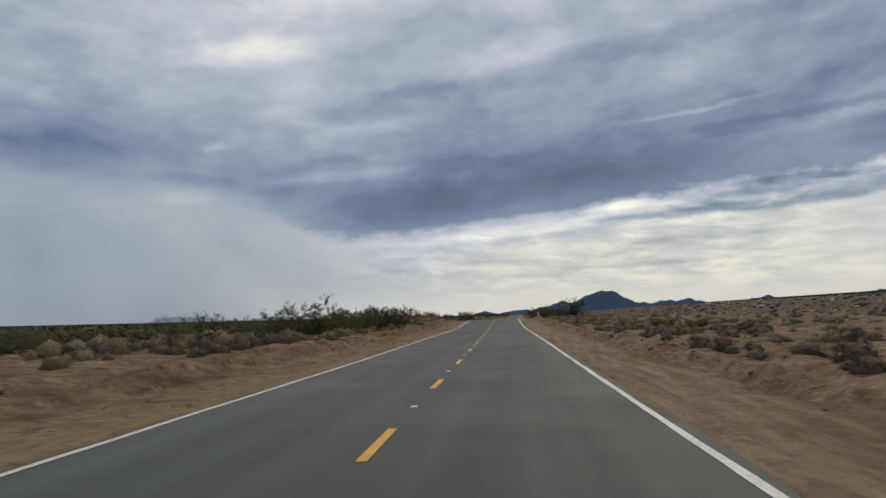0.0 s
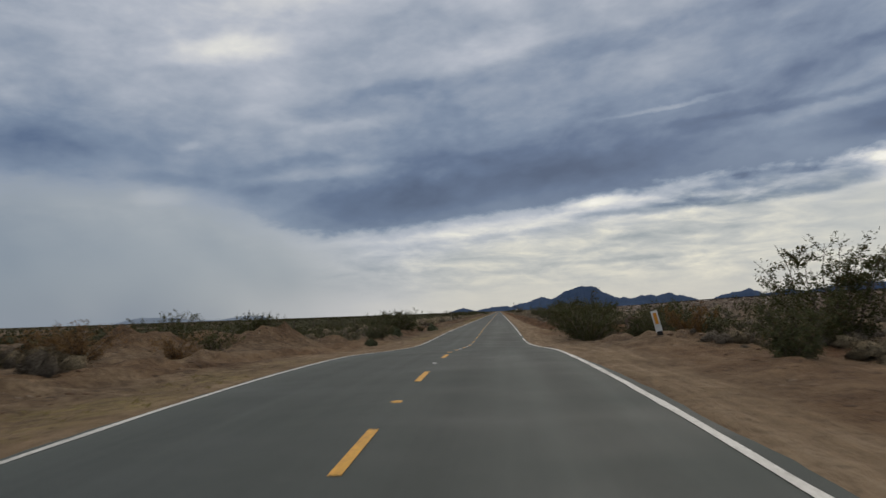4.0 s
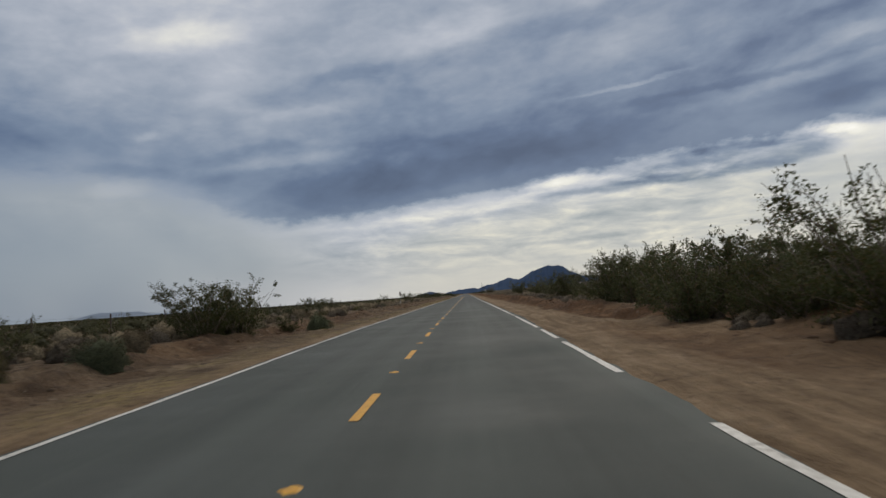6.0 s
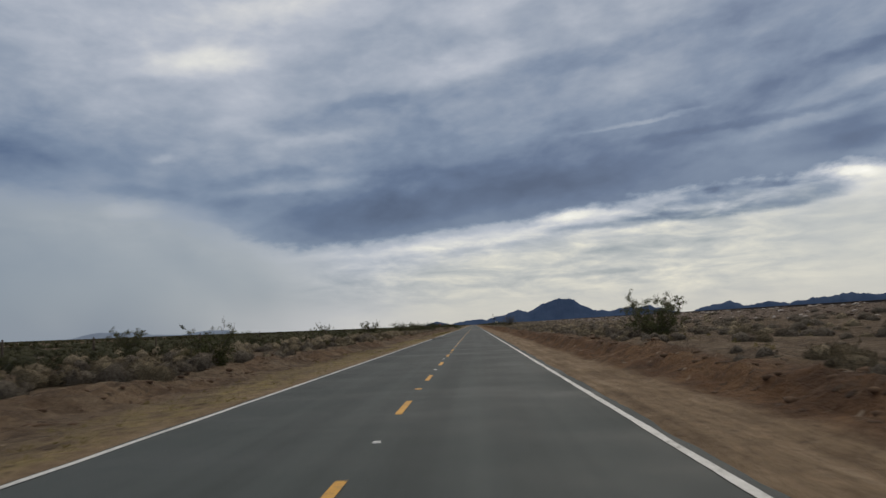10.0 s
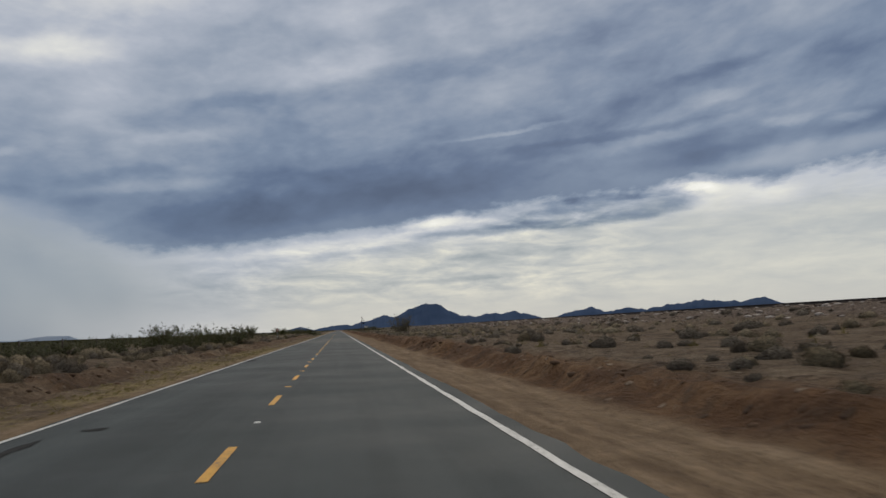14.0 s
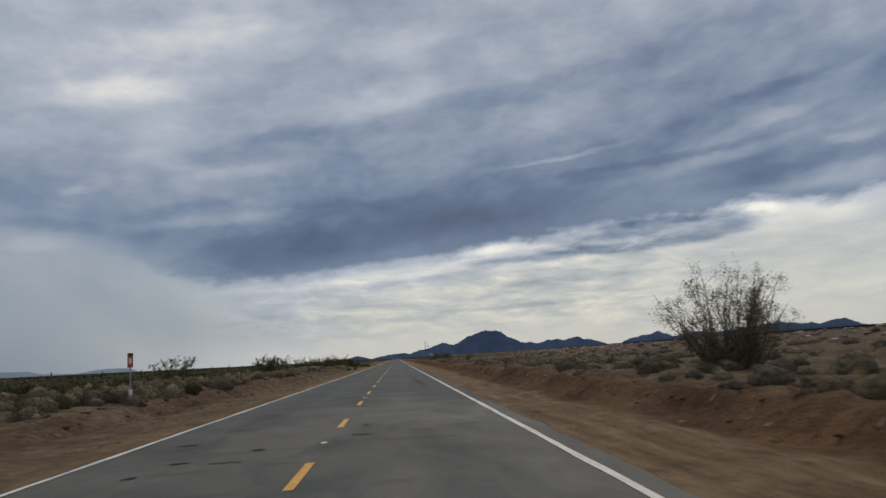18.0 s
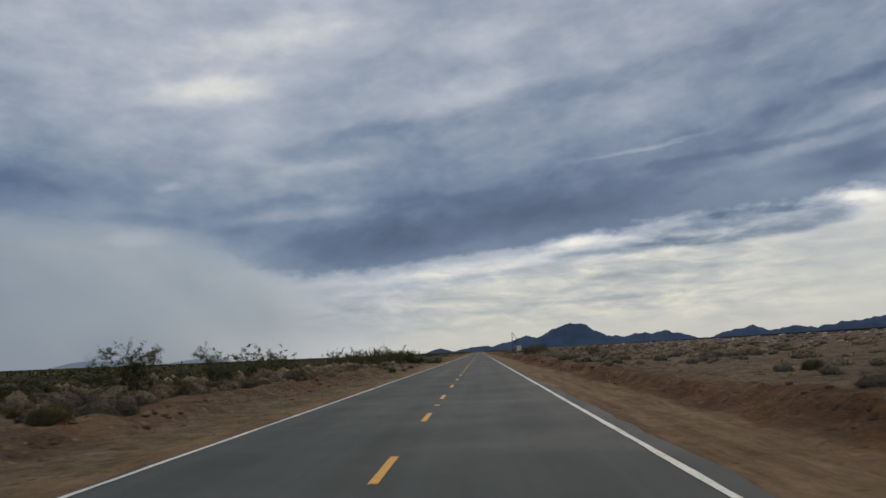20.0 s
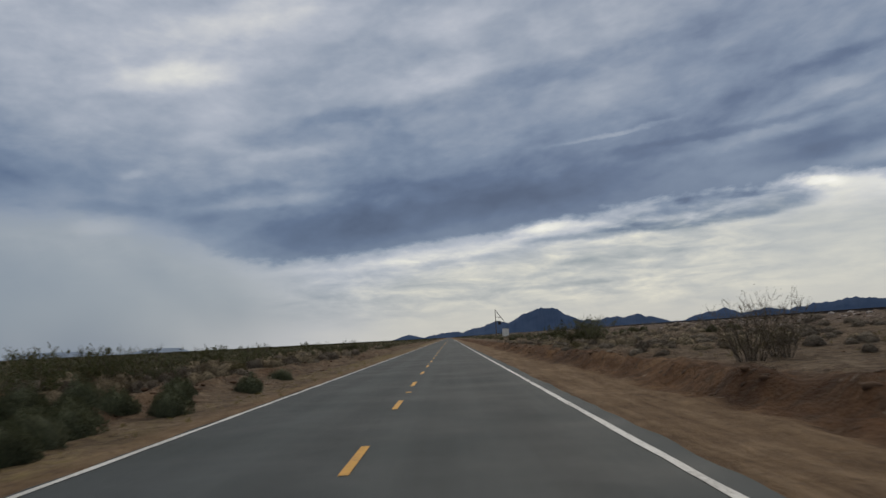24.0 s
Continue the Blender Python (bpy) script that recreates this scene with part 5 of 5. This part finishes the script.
for i, (s, y, w, sq) in enumerate([(11.5, 154.0, 2.0, 0.85), (10.6, 149.0, 1.5, 0.75), (12.9, 152.0, 1.8, 0.9), (13.8, 149.5, 1.7, 0.8), (12.2, 147.5, 1.5, 0.8), (9.2, 146.0, 1.0, 0.6), (15.0, 153.0, 1.7, 0.85), (11.6, 150.6, 1.3, 0.8), (13.2, 155.0, 1.9, 0.95), (14.4, 151.6, 1.4, 0.8), (10.9, 146.2, 0.9, 0.7)]):
    ob = new("boulder", boulder_mesh(100 + i, sq))
    x = float(road_x(np.array(y))) + s
    ob.matrix_basis = pose(x, y, zat(x, y) + 0.22 * w * sq, 0, 0, 47 * i) @ Matrix.Diagonal((w, w, w, 1.0))
    tagged(ob, "large rough reddish-brown boulder in the wash", "boulder", "boulders in the wash")


# ---- roadside furniture ----
def box_mesh(name, x0, x1, y0, y1, z0, z1, material, bevel=0.0):
    bm = bmesh.new()
    bmesh.ops.create_cube(bm, size=1.0)
    for v in bm.verts:
        v.co = Vector((x0 + (v.co.x + 0.5) * (x1 - x0), y0 + (v.co.y + 0.5) * (y1 - y0), z0 + (v.co.z + 0.5) * (z1 - z0)))
    if bevel:
        bmesh.ops.bevel(bm, geom=bm.edges[:], offset=bevel, segments=2, affect="EDGES")
    me = bpy.data.meshes.new(name)
    bm.to_mesh(me)
    bm.free()
    me.materials.append(material)
    return me


def rod_mesh(name, a, b, r0, r1, material, sides=8):
    """A tapered rod from a to b, closed at the ends."""
    a, b = Vector(a), Vector(b)
    d = (b - a).normalized()
    u = d.orthogonal().normalized()
    w = d.cross(u)
    v = []
    for p, r in ((a, r0), (b, r1)):
        for k in range(sides):
            t = 2 * math.pi * k / sides
            v.append(p + (u * math.cos(t) + w * math.sin(t)) * r)
    f = [(k, (k + 1) % sides, sides + (k + 1) % sides, sides + k) for k in range(sides)] + [tuple(range(sides))[::-1], tuple(range(sides, 2 * sides))]
    return mesh_from(name, v, f, material)


def thing(name, x, y, turn, label, category, group="", lean=0.0, sink=0.0):
    ob = new(name)
    ob.matrix_basis = pose(x, y, zat(x, y) - sink, 0, lean, turn)
    return tagged(ob, label, category, group)


def paddle_sign(x, y, face, label):
    """A narrow marker plate on a steel post with a pale sleeve at its foot."""
    ob = thing("marker_post", x, y, 4, label, "sign", "marker posts")
    part("post", rod_mesh("post", (0, 0, -0.2), (0, 0, 1.55), 0.028, 0.026, M_POST), ob, "thin grey steel post")
    part("sleeve", rod_mesh("sleeve", (0, 0, -0.1), (0, 0, 0.42), 0.07, 0.065, M_PAINTED, 12), ob, "pale plastic sleeve")
    plate = part("plate", box_mesh("plate", -0.10, 0.10, -0.036, -0.030, 1.22, 1.74, face, 0.0), ob, "narrow upright plate")
    part("cap", box_mesh("cap", -0.09, 0.09, -0.044, -0.038, 1.66, 1.73, M_BLACK), plate, "black top band")
    part("bar", box_mesh("bar", -0.05, 0.05, -0.041, -0.038, 1.36, 1.56, M_PAINTED), plate, "faded pale band")
    part("bolt", rod_mesh("bolt", (0, -0.050, 1.29), (0, -0.034, 1.29), 0.014, 0.014, M_POST), plate)
    return ob


M_SIGNDARK = surface("dark_faded_sign", grained(rgb(0.05, 0.035, 0.035), rgb(0.14, 0.06, 0.05), 6.0), 0.6)
paddle_sign(-8.0, 256.4, M_SIGNDARK, "dark narrow marker plate on a thin grey post")
paddle_sign(-8.6, 475.5, M_SIGNRED, "red narrow marker plate on a thin grey post")

ob = thing("object_marker", 6.5, 121.1, -6, "leaning white marker panel with an orange reflector strip", "road marker", lean=-13.0, sink=0.02)
part("foot", box_mesh("foot", -0.08, 0.08, -0.06, 0.06, -0.1, 0.12, M_BLACK, 0.012), ob, "black rubber foot")
panel = part("panel", box_mesh("panel", -0.10, 0.10, -0.012, 0.012, 0.10, 0.76, M_PAINTED, 0.006), ob, "white flexible panel")
part("reflector", box_mesh("reflector", -0.05, 0.05, -0.019, -0.016, 0.34, 0.69, M_ORANGE), panel, "faded orange reflector")

# wire fence along the west side
fence = thing("wire_fence", -22.0, 200.0, 0, "old wire fence with dark wooden posts", "fence")
fence.matrix_basis = Matrix()
post_me = rod_mesh("post", (0, 0, -0.3), (0, 0, 1.35), 0.062, 0.052, M_WOOD, 7)
tops = []
for i in range(56):
    y = 178.0 + 9.5 * i
    z = zat(-22.0, y)
    part("post", post_me, fence, at=pose(-22.0, y, z, rnd.uniform(-3, 3), rnd.uniform(-3, 3), rnd.uniform(0, 90)))
    tops.append((y, z))
for lvl in (0.45, 0.85, 1.2):
    v, f = [], []
    for i, (y, z) in enumerate(tops):
        for dz in (-0.004, 0.004):
            v += [(-22.06 - 0.004, y, z + lvl + dz), (-22.06 + 0.004, y, z + lvl + dz)]
        if i:
            b = 4 * i
            f += [(b - 4, b - 3, b + 1, b), (b - 2, b - 1, b + 3, b + 2), (b - 4, b - 2, b + 2, b), (b - 3, b - 1, b + 3, b + 1)]
    part("wire", mesh_from("wire", v, f, M_STEEL), fence)

# signal mast and cabinet at the far grade crossing
mast = thing("signal_mast", 15.0, 838.0, 0, "tall dark mast with a slanting arm beside the railway", "mast")
part("pole", rod_mesh("pole", (0, 0, -0.5), (0, 0, 8.4), 0.13, 0.09, M_WOOD, 10), mast, "dark upright pole")
part("arm", rod_mesh("arm", (0.1, -0.1, 8.2), (2.6, -0.1, 4.6), 0.09, 0.07, M_WOOD, 8), mast, "slanting dark arm")
part("crossbar", rod_mesh("crossbar", (-0.3, -0.12, 4.9), (2.7, -0.12, 4.5), 0.08, 0.08, M_STEEL, 8), mast)
part("brace", rod_mesh("brace", (0.05, -0.1, 6.2), (1.6, -0.1, 5.9), 0.06, 0.06, M_STEEL, 8), mast)
part("signal_box", box_mesh("signal_box", 0.7, 1.5, -0.45, 0.1, 3.9, 4.9, M_BLACK, 0.03), mast, "dark signal housing")
cab = thing("signal_cabinet", 17.6, 836.0, 0, "white painted metal cabinet beside the railway mast", "cabinet")
part("body", box_mesh("body", -0.9, 0.9, -0.7, 0.7, 0.0, 2.6, M_PAINTED, 0.03), cab)
part("roof", box_mesh("roof", -1.0, 1.0, -0.8, 0.8, 2.6, 2.72, M_POST, 0.02), cab, "grey sheet roof")
part("door", box_mesh("door", -0.7, 0.7, -0.73, -0.705, 0.2, 2.35, M_PAINTED, 0.01), cab)
